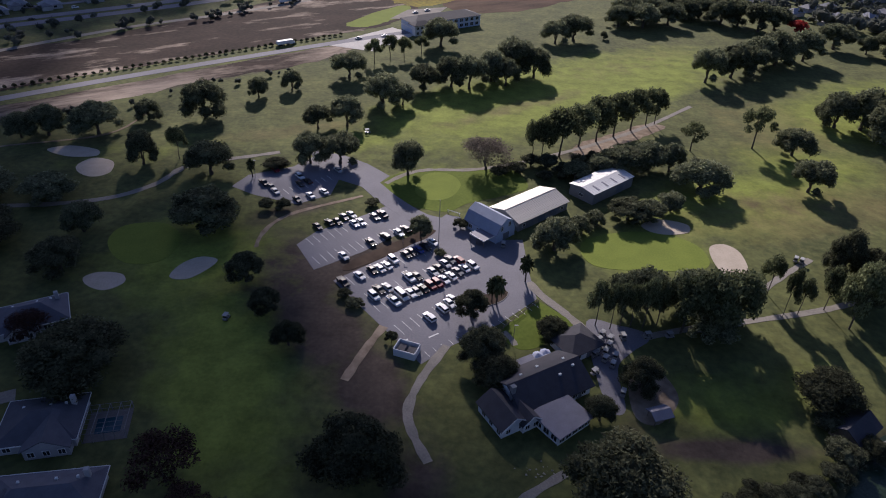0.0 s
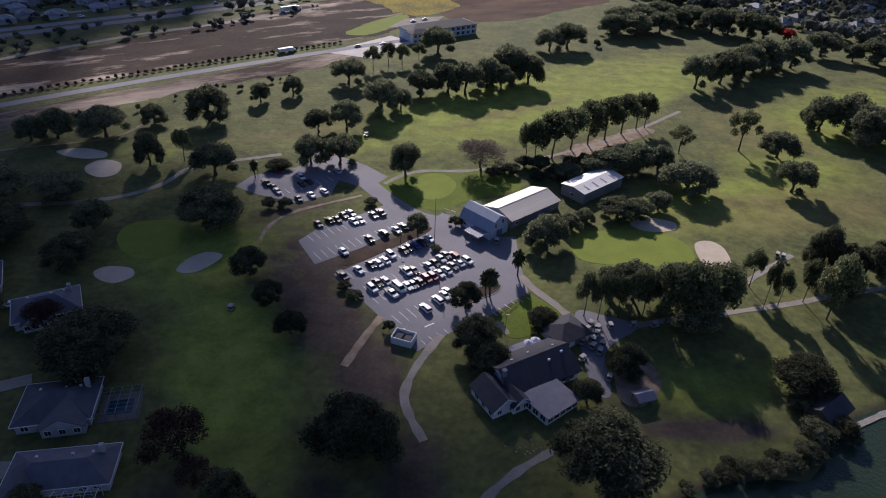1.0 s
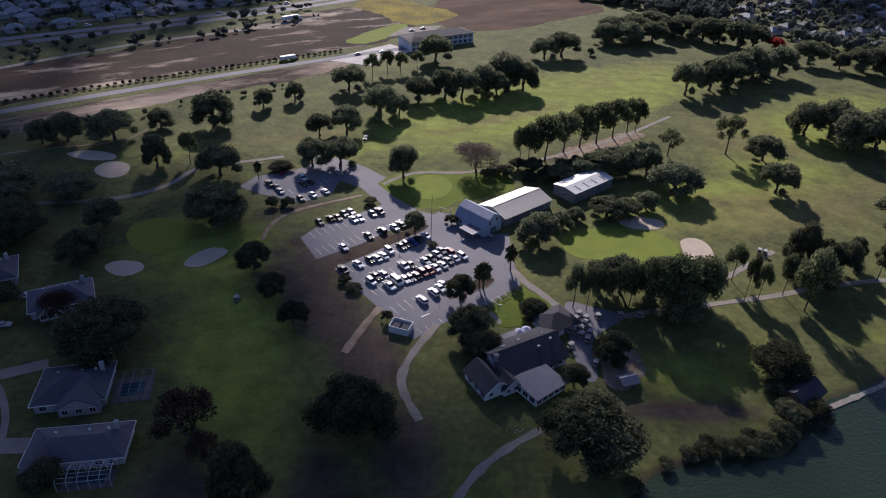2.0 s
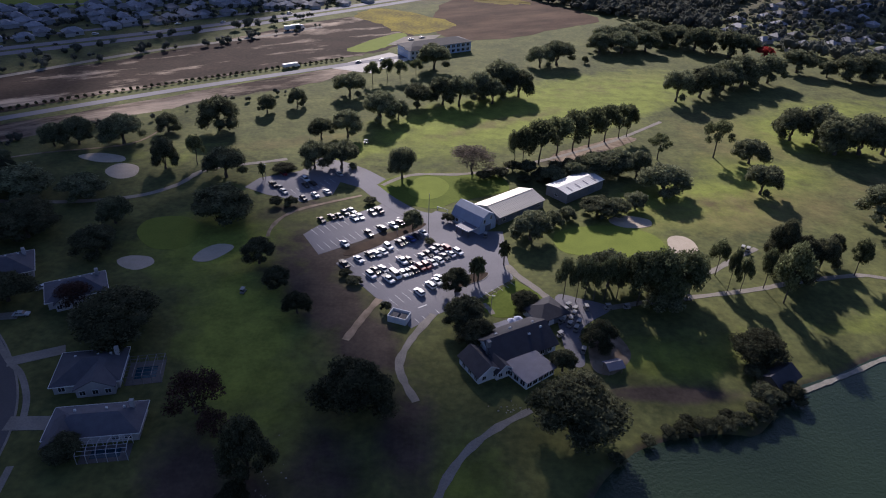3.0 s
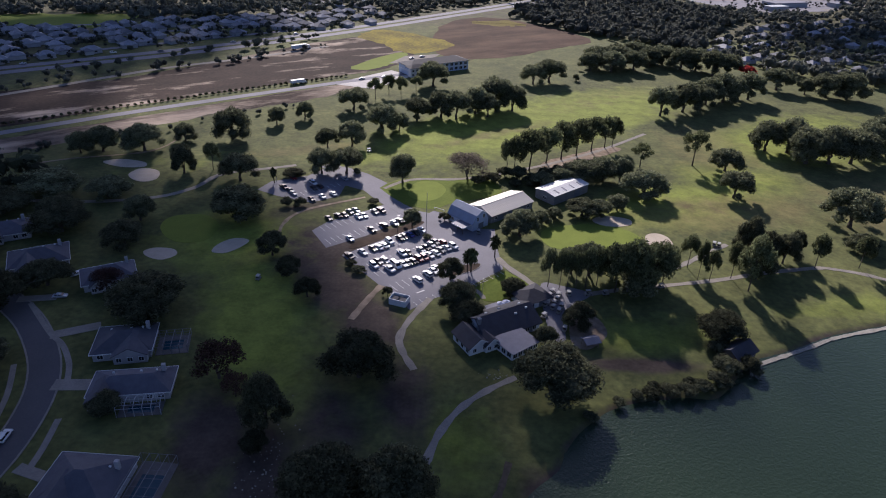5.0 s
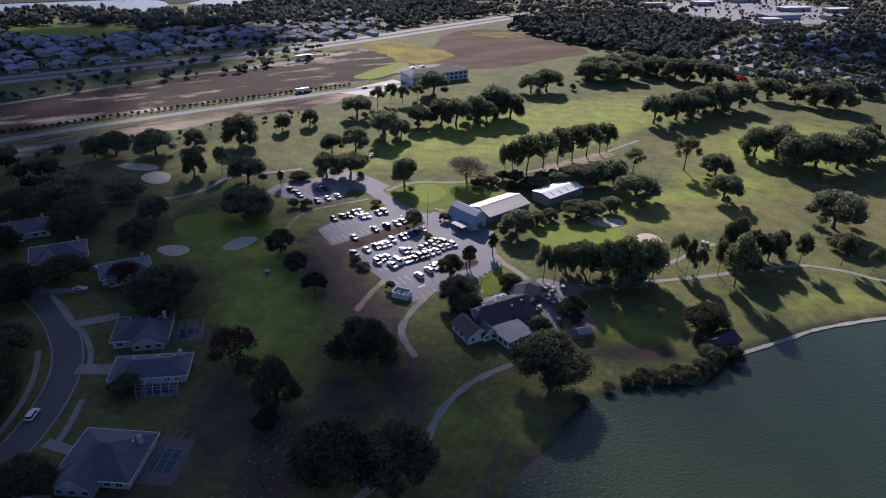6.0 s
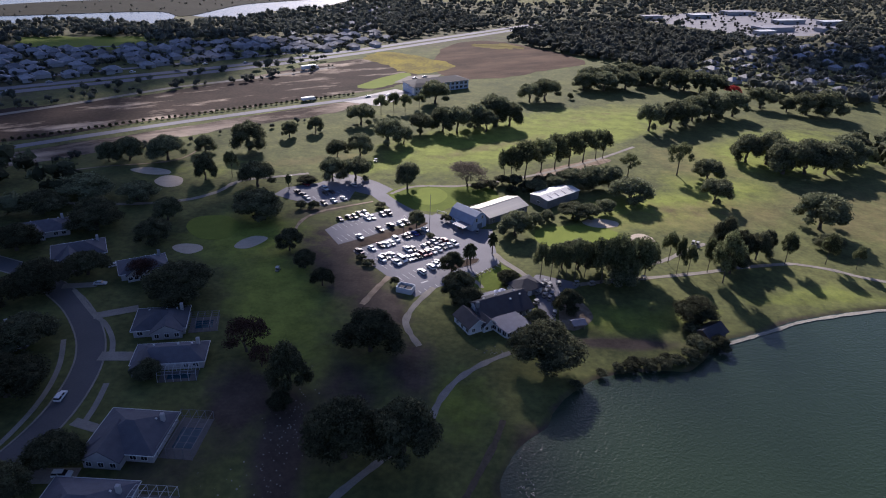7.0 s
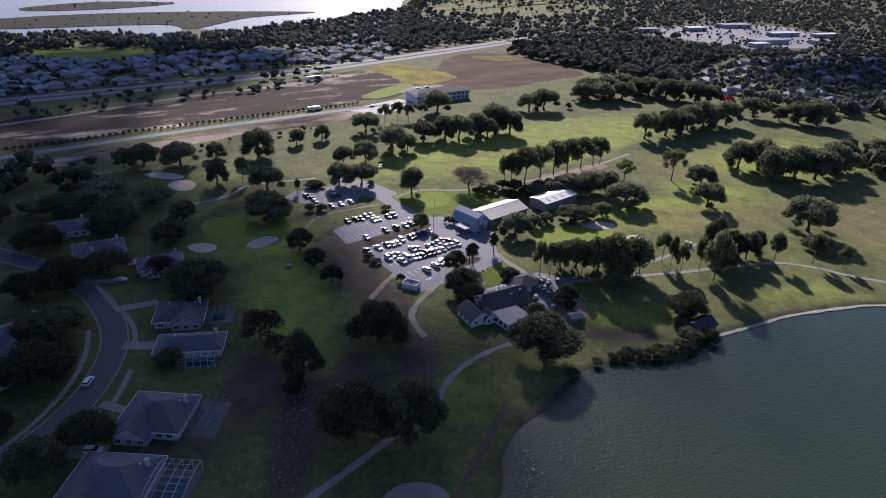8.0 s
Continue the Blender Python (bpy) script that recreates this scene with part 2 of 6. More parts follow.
def sheet(name, points, z, mat, label, category, rounded=True, ragged=0.0, depth=0.12):
    """A flat area with a rim that goes down into the ground."""
    line = smooth_line(points, True, 20 if ragged > 5 else 8 if ragged else 6) if rounded else [Vector((x, y, 0)) for x, y in points]
    if ragged > 5:
        line = [v + 0.8 * ragged * Vector((noise.noise(v * 0.05), noise.noise(v * 0.05 + Vector((3, 8, 0))), 0)) for v in line]
    if ragged:
        line = [v + ragged * Vector((noise.noise(v * 0.21), noise.noise(v * 0.21 + Vector((9, 4, 0))), 0)) for v in line]
    bm = bmesh.new()
    top = [bm.verts.new((v.x, v.y, z)) for v in line]
    low = [bm.verts.new((v.x, v.y, z - depth)) for v in line]
    bm.faces.new(top)
    for i in range(len(top)):
        j = (i + 1) % len(top)
        bm.faces.new((top[i], low[i], low[j], top[j]))
    bmesh.ops.recalc_face_normals(bm, faces=bm.faces)
    bmesh.ops.triangulate(bm, faces=[f for f in bm.faces if len(f.verts) > 4])
    return tagged(part(name, bm, mat, None), label, category, kind="structure")


def strip(name, points, width, z, mat, label, category, rounded=True, wobble=0.0, depth=0.1):
    """A path or road of one width along a line."""
    line = smooth_line(points) if rounded else [Vector((x, y, 0)) for x, y in points]
    bm, rows = bmesh.new(), []
    for i, v in enumerate(line):
        a, b = line[max(i - 1, 0)], line[min(i + 1, len(line) - 1)]
        side = (b - a).normalized().cross(Vector((0, 0, 1))) * (width / 2 + wobble * noise.noise(v * 0.3))
        rows.append([bm.verts.new((q.x, q.y, h)) for q, h in ((v - side, z - depth), (v - side, z), (v + side, z), (v + side, z - depth))])
    for a, b in zip(rows, rows[1:]):
        for k in range(3):
            bm.faces.new((a[k], b[k], b[k + 1], a[k + 1]))
    bmesh.ops.recalc_face_normals(bm, faces=bm.faces)
    return tagged(part(name, bm, mat, None), label, category, kind="structure")


def inside(px, py, poly):
    """Which of the points lie in the polygon, and how far each is from its rim."""
    hit, far = np.zeros(px.shape, bool), np.full(px.shape, 1e9)
    n = len(poly)
    for i in range(n):
        (x1, y1), (x2, y2) = poly[i], poly[(i + 1) % n]
        cross = ((y1 > py) != (y2 > py)) & (px < (x2 - x1) * (py - y1) / ((y2 - y1) or 1e-9) + x1)
        hit ^= cross
        dx, dy = x2 - x1, y2 - y1
        u = np.clip(((px - x1) * dx + (py - y1) * dy) / (dx * dx + dy * dy + 1e-9), 0, 1)
        far = np.minimum(far, np.hypot(px - x1 - u * dx, py - y1 - u * dy))
    return hit, far


# ---------------------------------------------------------------- plan, in metres
OAKS_WEST = [(-109.8, 271.2, 18.3, 21.3), (-93.3, 298.4, 11.5, 11.2), (-79.9, 310.5, 11.1, 11.5), (-147.1, 248.0, 15.1, 22.0), (-166.0, 244.4, 14.4, 17.0), (-175.3, 240.6, 12.4, 12.8), (-132.9, 265.1, 10.2, 12.9), (-117.2, 222.1, 15.6, 13.3), (-89.3, 216.8, 14.5, 19.9), (-162.3, 192.1, 12.0, 28.1), (-138.7, 193.0, 9.5, 19.9), (-116.1, 172.9, 12.3, 13.2), (-78.2, 178.6, 14.9, 23.9)]
OAKS_MIDDLE = [(-54.7, 332.6, 15.0, 21.5), (-32.6, 291.2, 19.1, 21.4), (-45.9, 268.7, 15.3, 16.2), (-57.9, 264.3, 12.2, 13.1), (-54.4, 229.9, 14.1, 14.6), (-42.7, 231.4, 14.1, 18.2), (-15.2, 223.7, 16.1, 14.1), (-7.6, 179.7, 8.5, 8.4)]
OAKS_FAIRWAY = [(-9.0, 395.0, 19.0, 24.5), (-15.0, 318.0, 15.0, 18.0), (-1.0, 326.0, 17.0, 19.0), (43.0, 346.0, 19.0, 20.0), (27.0, 331.0, 16.0, 16.0), (-23.6, 297.5, 12.0, 12.0), (33.1, 350.5, 26.0, 29.6), (19.7, 336.8, 18.6, 19.1), (8.3, 324.0, 19.3, 20.8), (62.0, 414.0, 16.1, 19.9), (74.5, 421.4, 18.4, 26.0), (95.0, 429.3, 5.6, 5.3)]
OAKS_FAR = [(111.0, 463.0, 17.0, 22.0), (127.0, 462.0, 18.0, 24.0), (147.0, 472.0, 17.0, 25.0), (164.0, 490.0, 17.0, 22.0), (221.0, 472.0, 18.0, 24.0), (166.8, 367.0, 19.0, 20.0), (199.0, 396.0, 19.0, 20.0), (118.4, 475.1, 19.1, 25.9), (135.5, 484.7, 19.4, 26.5), (157.9, 515.9, 15.7, 28.2), (176.2, 499.2, 16.8, 27.7), (187.0, 482.2, 19.3, 27.1), (198.7, 480.7, 20.2, 23.8), (207.4, 465.6, 22.3, 26.7), (137.3, 351.3, 21.5, 20.6), (154.7, 361.9, 20.8, 24.0), (175.8, 381.9, 21.5, 22.5), (189.5, 388.5, 21.8, 25.9), (211.1, 401.0, 20.9, 24.0), (243.2, 430.7, 17.9, 29.1), (260.0, 421.6, 12.9, 14.5), (272.3, 416.0, 18.9, 29.1), (285.9, 413.5, 22.7, 35.9)]
OAKS_EAST = [(147.0, 259.5, 14.0, 18.0), (139.5, 225.5, 15.0, 17.5), (180.8, 293.9, 18.4, 21.4), (192.7, 292.7, 21.5, 24.0), (195.7, 276.4, 22.8, 25.6), (208.5, 278.1, 26.9, 30.8), (221.4, 279.8, 26.0, 26.6), (236.5, 292.8, 29.8, 22.7), (180.3, 199.7, 19.4, 28.8), (174.2, 178.1, 7.7, 12.6), (96.4, 222.3, 14.0, 22.8)]
THIN_TREES = [(132.0, 265.0, 19.5, 17.0), (103.5, 259.4, 13.1, 13.2), (14.9, 231.7, 13.5, 22.5)]
PINES_NORTH = [(34.4, 245.7, 16.5, 7.5), (38.0, 243.8, 18.4, 7.5), (45.7, 247.1, 20.4, 15.2), (55.3, 258.3, 19.5, 13.7), (63.8, 264.5, 20.2, 14.0), (72.6, 271.0, 19.5, 14.3), (81.8, 278.8, 18.8, 14.7), (90.2, 285.7, 17.6, 10.8), (94.8, 288.1, 17.0, 8.7)]
PINES_LOT = [(-44.7, 358.4, 13.4, 11.3), (-37.0, 368.3, 13.6, 10.3), (-29.1, 369.6, 12.4, 10.3), (-19.8, 380.2, 10.2, 10.5), (-105.6, 228.0, 14.0, 8.5)]
GROVE_BARN = [(49.7, 227.0, 8, 13.9), (69.9, 236.6, 12, 20.9), (80.3, 238.9, 13, 16.7), (88.7, 237.8, 13, 12.2), (59.7, 232.3, 9, 12.6)]
GROVE_SHED = [(64.4, 198.1, 8, 16.1), (71.9, 198.6, 8, 12.1), (81.1, 205.5, 8, 11.2), (36.0, 175.6, 12, 16.4), (45.6, 187.1, 7, 8.0), (51.4, 192.9, 6, 8.4)]
PALMS = [(25.4, 157.1, 9.6, 4.5), (16.3, 145.5, 9.9, 4.7), (15.0, 146.5, 8.4, 3.9), (-73.4, 215.8, 7.7, 3.6)]
GROVE_YARD = [(43.4, 138.1, 15.1, 8.0), (47.2, 136.8, 15.3, 6.6), (50.2, 138.0, 15.5, 6.7), (53.3, 139.0, 14.4, 6.7), (56.5, 138.1, 16.6, 8.0), (60.7, 139.7, 15.9, 8.1), (66.6, 136.7, 19.4, 14.8), (72.9, 136.2, 20.8, 16.3), (80.4, 140.3, 18.9, 15.3), (85.8, 145.6, 14.7, 11.4)]
GROVE_YARD_BACK = [(59.3, 147.3, 14, 15.2), (72.1, 147.6, 14, 15.4), (79.6, 147.2, 13, 13.3), (53.0, 147.7, 13, 10.9), (73.8, 134.9, 12, 14.8)]
PINES_SHORE = [(98.0, 157.1, 14.2, 8.1), (98.3, 146.2, 17.0, 5.2), (103.2, 147.6, 12.8, 6.3), (112.0, 150.5, 15.0, 7.5), (115.4, 142.2, 23.6, 12.6), (147.8, 161.4, 14.4, 8.8), (165.6, 163.3, 13.9, 8.5), (176.9, 160.3, 10.4, 6.1)]
OAKS_SHORE = [(122.0, 164.7, 20, 12.3), (129.6, 163.5, 15, 13.7), (136.7, 164.2, 14, 11.3), (121.1, 150.6, 13, 14.2), (143.7, 170.8, 12, 7.8), (95.6, 112.1, 10, 17.2)]
TREES_CLUB = [(39.0, 103.5, 7.5, 6.0), (30.6, 132.4, 6, 7.2), (11.8, 121.6, 11, 9.7), (9.0, 139.2, 9, 7.3), (50.8, 114.9, 9, 7.8), (14.8, 114.5, 8, 9.5)]
OAKS_NEAR = [(-113.0, 152.0, 11, 17), (-146.0, 170.0, 11, 18), (38.5, 81.6, 16, 25.2), (-15.5, 84.8, 16, 20.7), (-36.1, 64.0, 17, 12.5), (-15.9, 39.1, 18, 21.8), (-1.2, 38.6, 19, 20.8), (-85.8, 109.6, 14, 37.5), (-57.1, 150.4, 10, 12.2), (-47.8, 136.5, 8, 10.0), (-38.4, 123.9, 8, 9.1), (-78.6, 182.0, 11, 19.6), (-36.4, 55.6, 6, 7.8)]
BARE_NEAR = [(-53.8, 81.0, 12, 18.0), (-47.0, 74.0, 8, 10.0), (-104.0, 120.8, 9, 13.0)]
TREES_STREET = [(-134.4, 109.6, 12, 27.5), (-114.3, 76.7, 11, 26.3), (-105.7, 54.5, 12, 30.8), (-85.4, 31.4, 9, 17.2), (-91.5, 18.5, 11, 18.4), (-142.2, 99.0, 11, 21.3), (-77.8, 66.0, 6, 11.4), (-118.5, 122.8, 10, 19.4), (-103.3, 31.9, 11, 10.8), (-161.8, 138.5, 11, 24.4), (-141.2, 160.3, 11, 27.7), (-171.8, 172.7, 11, 26.8)]
SHRUBS_BANK = [(62.0, 82.0, 2.2, 5.0), (66.5, 83.2, 2.6, 5.6), (71.5, 84.2, 3.0, 6.4), (76.4, 84.8, 3.2, 6.6), (82.0, 86.5, 3.4, 6.8), (87.0, 89.5, 4.2, 7.6), (47.6, 72.5, 2.0, 4.6), (56.3, 79.0, 2.0, 4.4), (91.5, 95.5, 5.5, 9.0), (98.5, 97.4, 4.5, 8.0), (92.0, 104.5, 5, 7.0), (68.0, 86.5, 2.0, 4.2), (79.0, 88.6, 2.4, 4.8)]
HEDGES = [(-25.7, 198.4, 3, 6.0), (-62.5, 193.5, 4, 6.1), (-56.7, 194.1, 4, 6.1), (-27.3, 145.7, 2.5, 4.9), (-23.8, 141.7, 2.5, 5.6), (-66.3, 224.9, 4, 11.4), (-12.0, 126.9, 4, 3.7), (5.4, 186.0, 4, 5.7), (-1.1, 169.5, 2, 4.5)]
CARS_UPPER_NORTH = [(-42.2, 182.0, 'black'), (-38.8, 184.9, 'black'), (-36.2, 185.9, 'black'), (-34.5, 189.1, 'grey'), (-32.2, 190.8, 'silver'), (-30.4, 185.0, 'white'), (-28.3, 186.3, 'white'), (-24.1, 190.1, 'grey'), (-21.6, 191.9, 'pickup')]
CARS_UPPER_SOUTH = [(-30.8, 165.4, 'white'), (-23.4, 173.9, 'black'), (-19.1, 177.8, 'suv'), (-14.9, 180.6, 'white'), (-12.8, 183.0, 'black')]
CARS_NORTH_ROW = [(-24.4, 155.3, 'white'), (-28.7, 151.5, 'pickup'), (-21.0, 158.5, 'black'), (-18.8, 159.6, 'white'), (-16.8, 161.3, 'white'), (-15.2, 164.6, 'suvwhite'), (-11.4, 167.8, 'black'), (-9.8, 169.5, 'black'), (-7.7, 171.0, 'blue'), (-5.6, 172.9, 'black'), (-3.4, 175.8, 'white')]
CARS_MID_NORTH = [(-18.9, 145.7, 'suvwhite'), (-17.8, 148.8, 'black'), (-15.4, 150.1, 'silver'), (-11.0, 146.6, 'van'), (-13.0, 143.8, 'pickupwhite'), (-9.6, 155.7, 'pickupwhite'), (-7.3, 156.5, 'black'), (-2.6, 159.2, 'silver'), (-0.8, 161.2, 'black'), (1.0, 163.8, 'silver'), (2.5, 166.1, 'grey'), (5.2, 166.0, 'red')]
CARS_MID_SOUTH = [(-8.5, 147.9, 'white'), (-6.9, 148.9, 'grey'), (-5.0, 150.4, 'black'), (-2.9, 152.0, 'red'), (-1.0, 153.3, 'red'), (0.9, 155.4, 'white'), (3.1, 157.4, 'white'), (4.9, 159.9, 'grey'), (7.0, 161.9, 'white'), (9.6, 163.3, 'suvwhite')]
CARS_SOUTH_ROW = [(0.9, 141.6, 'suvwhite'), (2.9, 144.1, 'white'), (3.7, 146.0, 'white'), (-2.5, 137.3, 'suvwhite')]
CARS_BACK_LOT = [(-66.1, 221.7, 'red'), (-67.7, 210.7, 'pickup'), (-64.1, 207.9, 'grey'), (-62.0, 204.7, 'silver'), (-55.7, 217.0, 'suvwhite'), (-52.0, 213.7, 'black'), (-54.5, 211.6, 'black'), (-52.9, 199.6, 'black'), (-48.9, 203.0, 'white'), (-44.7, 206.4, 'white'), (-42.5, 224.2, 'silver')]
SHORE = [(23.4, 18.5), (25.2, 27.5), (24.7, 32.8), (26.7, 38.5), (29.8, 44.7), (33.8, 49.3), (38.7, 53.9), (40.9, 59.7), (46.0, 67.3), (54.8, 75.6), (64.6, 79.6), (76.2, 81.9), (86.7, 82.9), (101.5, 99.5), (112.5, 105.0), (122.7, 110.2), (133.4, 116.0), (148.7, 121.6), (161.4, 125.5), (178.1, 128.9)]
LOT_UPPER = [(-46.9, 171.3), (-42.2, 179.7), (-27.4, 192.3), (-19.9, 200.2), (-14.1, 191.6), (-9.8, 186.4), (-25.6, 168.7), (-38.7, 157.9)]
LOT_LOWER = [(-31.9, 152.9), (-15.0, 169.6), (-5.1, 186.8), (0.4, 195.0), (5.4, 193.5), (11.2, 179.4), (26.2, 180.8), (26.8, 162.9), (28.2, 148.8), (16.6, 136.4), (4.0, 126.8), (-3.7, 119.2), (-12.7, 130.1), (-21.8, 140.8)]
LOT_BACK = [(-79.0, 207.9), (-75.4, 217.5), (-60.2, 226.4), (-53.5, 237.5), (-44.8, 240.0), (-32.2, 232.0), (-22.2, 222.2), (-28.4, 210.9), (-41.0, 217.3), (-42.0, 205.2), (-52.6, 197.0), (-69.1, 202.4)]
DRIVE = [(-54.3, 241.2), (-42.1, 230.9), (-30.2, 216.6), (-20.2, 203.1), (-9.3, 192.1), (-2.3, 189.0)]
GREEN_APRON = [(-23.3, 218.3), (-16.0, 226.2), (1.6, 230.6), (24.1, 233.0), (30.9, 219.3), (23.0, 211.7), (8.3, 203.9), (0.4, 197.0), (-11.8, 199.8), (-20.6, 207.3)]
GREEN_PUTTING = [(-11.5, 210.4), (-9.2, 224.5), (-0.5, 226.9), (5.1, 218.9), (2.1, 208.3), (-5.0, 204.6)]
GREEN_EAST = [(45.9, 180.8), (60.4, 188.6), (75.9, 188.9), (85.1, 180.9), (83.5, 169.3), (65.0, 166.2), (47.6, 167.8)]
GREEN_WEST = [(-105.9, 167.0), (-105.2, 177.4), (-93.2, 180.3), (-84.6, 172.3), (-85.0, 159.3), (-96.0, 156.8)]
BUNKER_A = [(-80.0, 150.8), (-79.0, 157.4), (-74.5, 161.8), (-68.9, 160.7), (-70.5, 155.1), (-74.7, 150.1)]
BUNKER_B = [(-104.3, 148.2), (-101.2, 151.3), (-94.3, 151.0), (-91.7, 147.0), (-95.5, 142.9), (-101.2, 144.5)]
BUNKER_C = [(-141.6, 218.5), (-138.6, 225.4), (-129.9, 223.3), (-126.9, 214.3), (-131.3, 210.1), (-137.8, 212.7)]
BUNKER_D = [(-159.8, 230.8), (-152.7, 235.4), (-140.7, 233.0), (-138.5, 227.4), (-148.8, 225.8)]
BUNKER_E = [(68.5, 194.5), (75.4, 198.7), (84.6, 196.1), (83.7, 190.7), (75.8, 188.5), (70.4, 190.2)]
BUNKER_F = [(88.0, 181.2), (93.6, 184.1), (97.6, 179.3), (96.2, 167.3), (90.6, 163.8), (87.2, 169.7)]
PATH_A = [(2.6, 126.7), (-3.2, 114.2), (-5.8, 103.8), (-4.0, 96.4), (-0.2, 88.9)]
PATH_B = [(29.1, 88.0), (20.4, 81.5), (13.0, 73.6), (7.8, 63.9), (4.6, 52.5)]
PATH_C = [(-3.0, 43.0), (-10.7, 33.3), (-17.9, 23.8), (-23.8, 16.6), (-29.5, 8.5)]
TRACK_SHORE = [(25.3, 56.0), (22.7, 47.1), (17.7, 34.5), (14.0, 25.2), (12.0, 17.0)]
PATH_D = [(-14.7, 133.2), (-18.2, 124.4), (-22.1, 112.2)]
PATH_WEST = [(-193.1, 186.4), (-154.8, 185.8), (-122.4, 193.2), (-107.3, 205.9), (-99.7, 223.4), (-79.7, 233.3), (-68.6, 238.6)]
PATH_NORTH = [(-23.0, 216.0), (-15.8, 224.8), (-7.3, 229.1), (8.3, 230.8), (24.3, 237.1), (48.8, 251.7), (70.7, 267.7), (92.3, 286.3), (118.8, 313.4)]
PATH_HEDGE = [(-59.2, 168.5), (-59.6, 174.5), (-57.8, 183.0), (-53.0, 190.1), (-45.8, 195.6), (-35.4, 202.1), (-30.3, 205.5)]
PATH_YARD = [(26.3, 156.9), (30.0, 150.2), (35.7, 142.8), (40.2, 135.8)]
PATH_EAST = [(55.6, 133.9), (72.5, 139.6), (89.7, 143.9), (110.1, 149.8), (126.5, 155.8), (148.2, 161.5), (155.4, 161.3), (166.2, 158.2), (175.7, 153.0), (189.3, 148.5)]
PATH_TEE = [(84.7, 152.0), (96.8, 158.9), (108.0, 168.1), (119.8, 177.4)]
PATH_GARDEN = [(17.7, 133.4), (19.8, 130.7), (20.7, 128.1)]
TRAIL_NORTHWEST = [(-199.8, 217.2), (-177.5, 232.2), (-143.7, 248.0), (-137.0, 274.3)]
YARD = [(41.3, 139.7), (49.7, 138.7), (57.0, 136.0), (57.0, 132.6), (51.2, 127.5), (46.5, 120.9), (45.8, 107.2), (42.0, 106.9), (40.5, 120.3)]
YARD_DIRT = [(49.2, 119.4), (56.4, 121.9), (59.6, 111.8), (52.6, 103.1), (47.5, 105.8)]
STREET = [(-109.7, 8.0), (-102.0, 22.0), (-97.8, 32.0), (-95.5, 44.5), (-95.6, 56.0), (-97.6, 68.0), (-101.2, 78.0), (-107.2, 88.0), (-117.7, 100.5), (-128.2, 109.5), (-144.2, 120.9), (-158.6, 126.5), (-173.0, 131.4), (-197.6, 140.1)]
WALK_HOUSES = [(-86.5, 45.2), (-87.0, 52.8), (-88.6, 62.3)]
WALK_WEST = [(-112.0, 82.0), (-106.5, 70.0), (-103.4, 58.0), (-102.6, 46.0), (-104.0, 33.0), (-108.5, 20.0)]
WALK_BEND = [(-93.6, 75.6), (-97.3, 83.6), (-103.7, 91.9), (-110.1, 97.0), (-124.8, 111.8)]
DRIVEWAY_1 = [(-96.9, 74.6), (-85.0, 75.7)]
DRIVEWAY_2 = [(-109.6, 95.8), (-97.3, 102.2)]
DRIVEWAY_3 = [(-89.5, 46.2), (-74.6, 41.9)]
DRIVEWAY_4 = [(-90.0, 27.1), (-78.7, 28.0)]
DRIVEWAY_5 = [(-130.0, 113.5), (-118.4, 116.1)]
DRIVEWAY_6 = [(-134.6, 122.1), (-124.9, 132.0)]
HIGHWAY = [(-383.0, 289.4), (-320.5, 357.5), (-194.3, 466.2), (-102.4, 561.5), (-4.2, 678.8), (50.4, 745.9), (114.4, 824.6)]
SERVICE_ROAD = [(-309.4, 286.1), (-287.9, 307.2), (-253.5, 346.4), (-205.1, 405.7), (-151.6, 453.1), (-103.6, 505.2)]
FIELD_ROAD = [(-275.5, 219.0), (-247.8, 245.5), (-169.9, 315.3), (-74.9, 392.3), (-25.9, 428.4)]
FARLAKE = [(-607.5, 542.6), (-496.4, 628.6), (-441.2, 687.8), (-337.6, 694.7), (-344.1, 763.1), (-276.5, 755.1), (-242.9, 847.1), (-201.7, 875.5), (-171.5, 987.5), (-109.5, 1081.5), (-110.4, 1267.3)]
ISLAND_LONG = [(-603.2, 689.8), (-561.1, 798.3), (-426.5, 910.5), (-231.1, 994.4), (-302.9, 889.4), (-334.1, 755.9), (-387.8, 780.7), (-532.9, 684.9)]
ISLAND_SMALL = [(-625.3, 884.5), (-570.8, 996.1), (-465.8, 1028.2), (-514.5, 918.6), (-594.0, 853.0)]
YELLOW = [(-84.5, 554.2), (-60.2, 588.3), (1.6, 538.9), (-30.4, 492.7), (-59.1, 524.0)]
BROWN_FIELD = [(-9.2, 629.0), (47.9, 682.1), (131.3, 591.3), (84.7, 532.3), (35.2, 488.8), (-10.3, 497.4)]
FIELD = [(-293.6, 316.0), (-210.2, 385.9), (-88.6, 544.4), (-30.4, 492.7), (-45.4, 440.3), (-77.8, 409.9), (-175.0, 328.3), (-256.5, 258.8)]
SANDSTRIP = [(-242.0, 236.4), (-166.1, 305.4), (-73.8, 385.5), (-63.9, 375.7), (-90.6, 344.1), (-135.1, 310.9), (-158.0, 284.6), (-231.0, 219.5)]
CONCRETE_PAD = [(-78.0, 388.5), (-60.0, 412.0), (-42.2, 434.0), (-25.0, 421.0), (-36.0, 402.0), (-49.2, 380.6)]
MALL = [(262, 945), (382, 1058), (545, 1120), (595, 1000), (495, 858), (390, 812), (338, 860)]

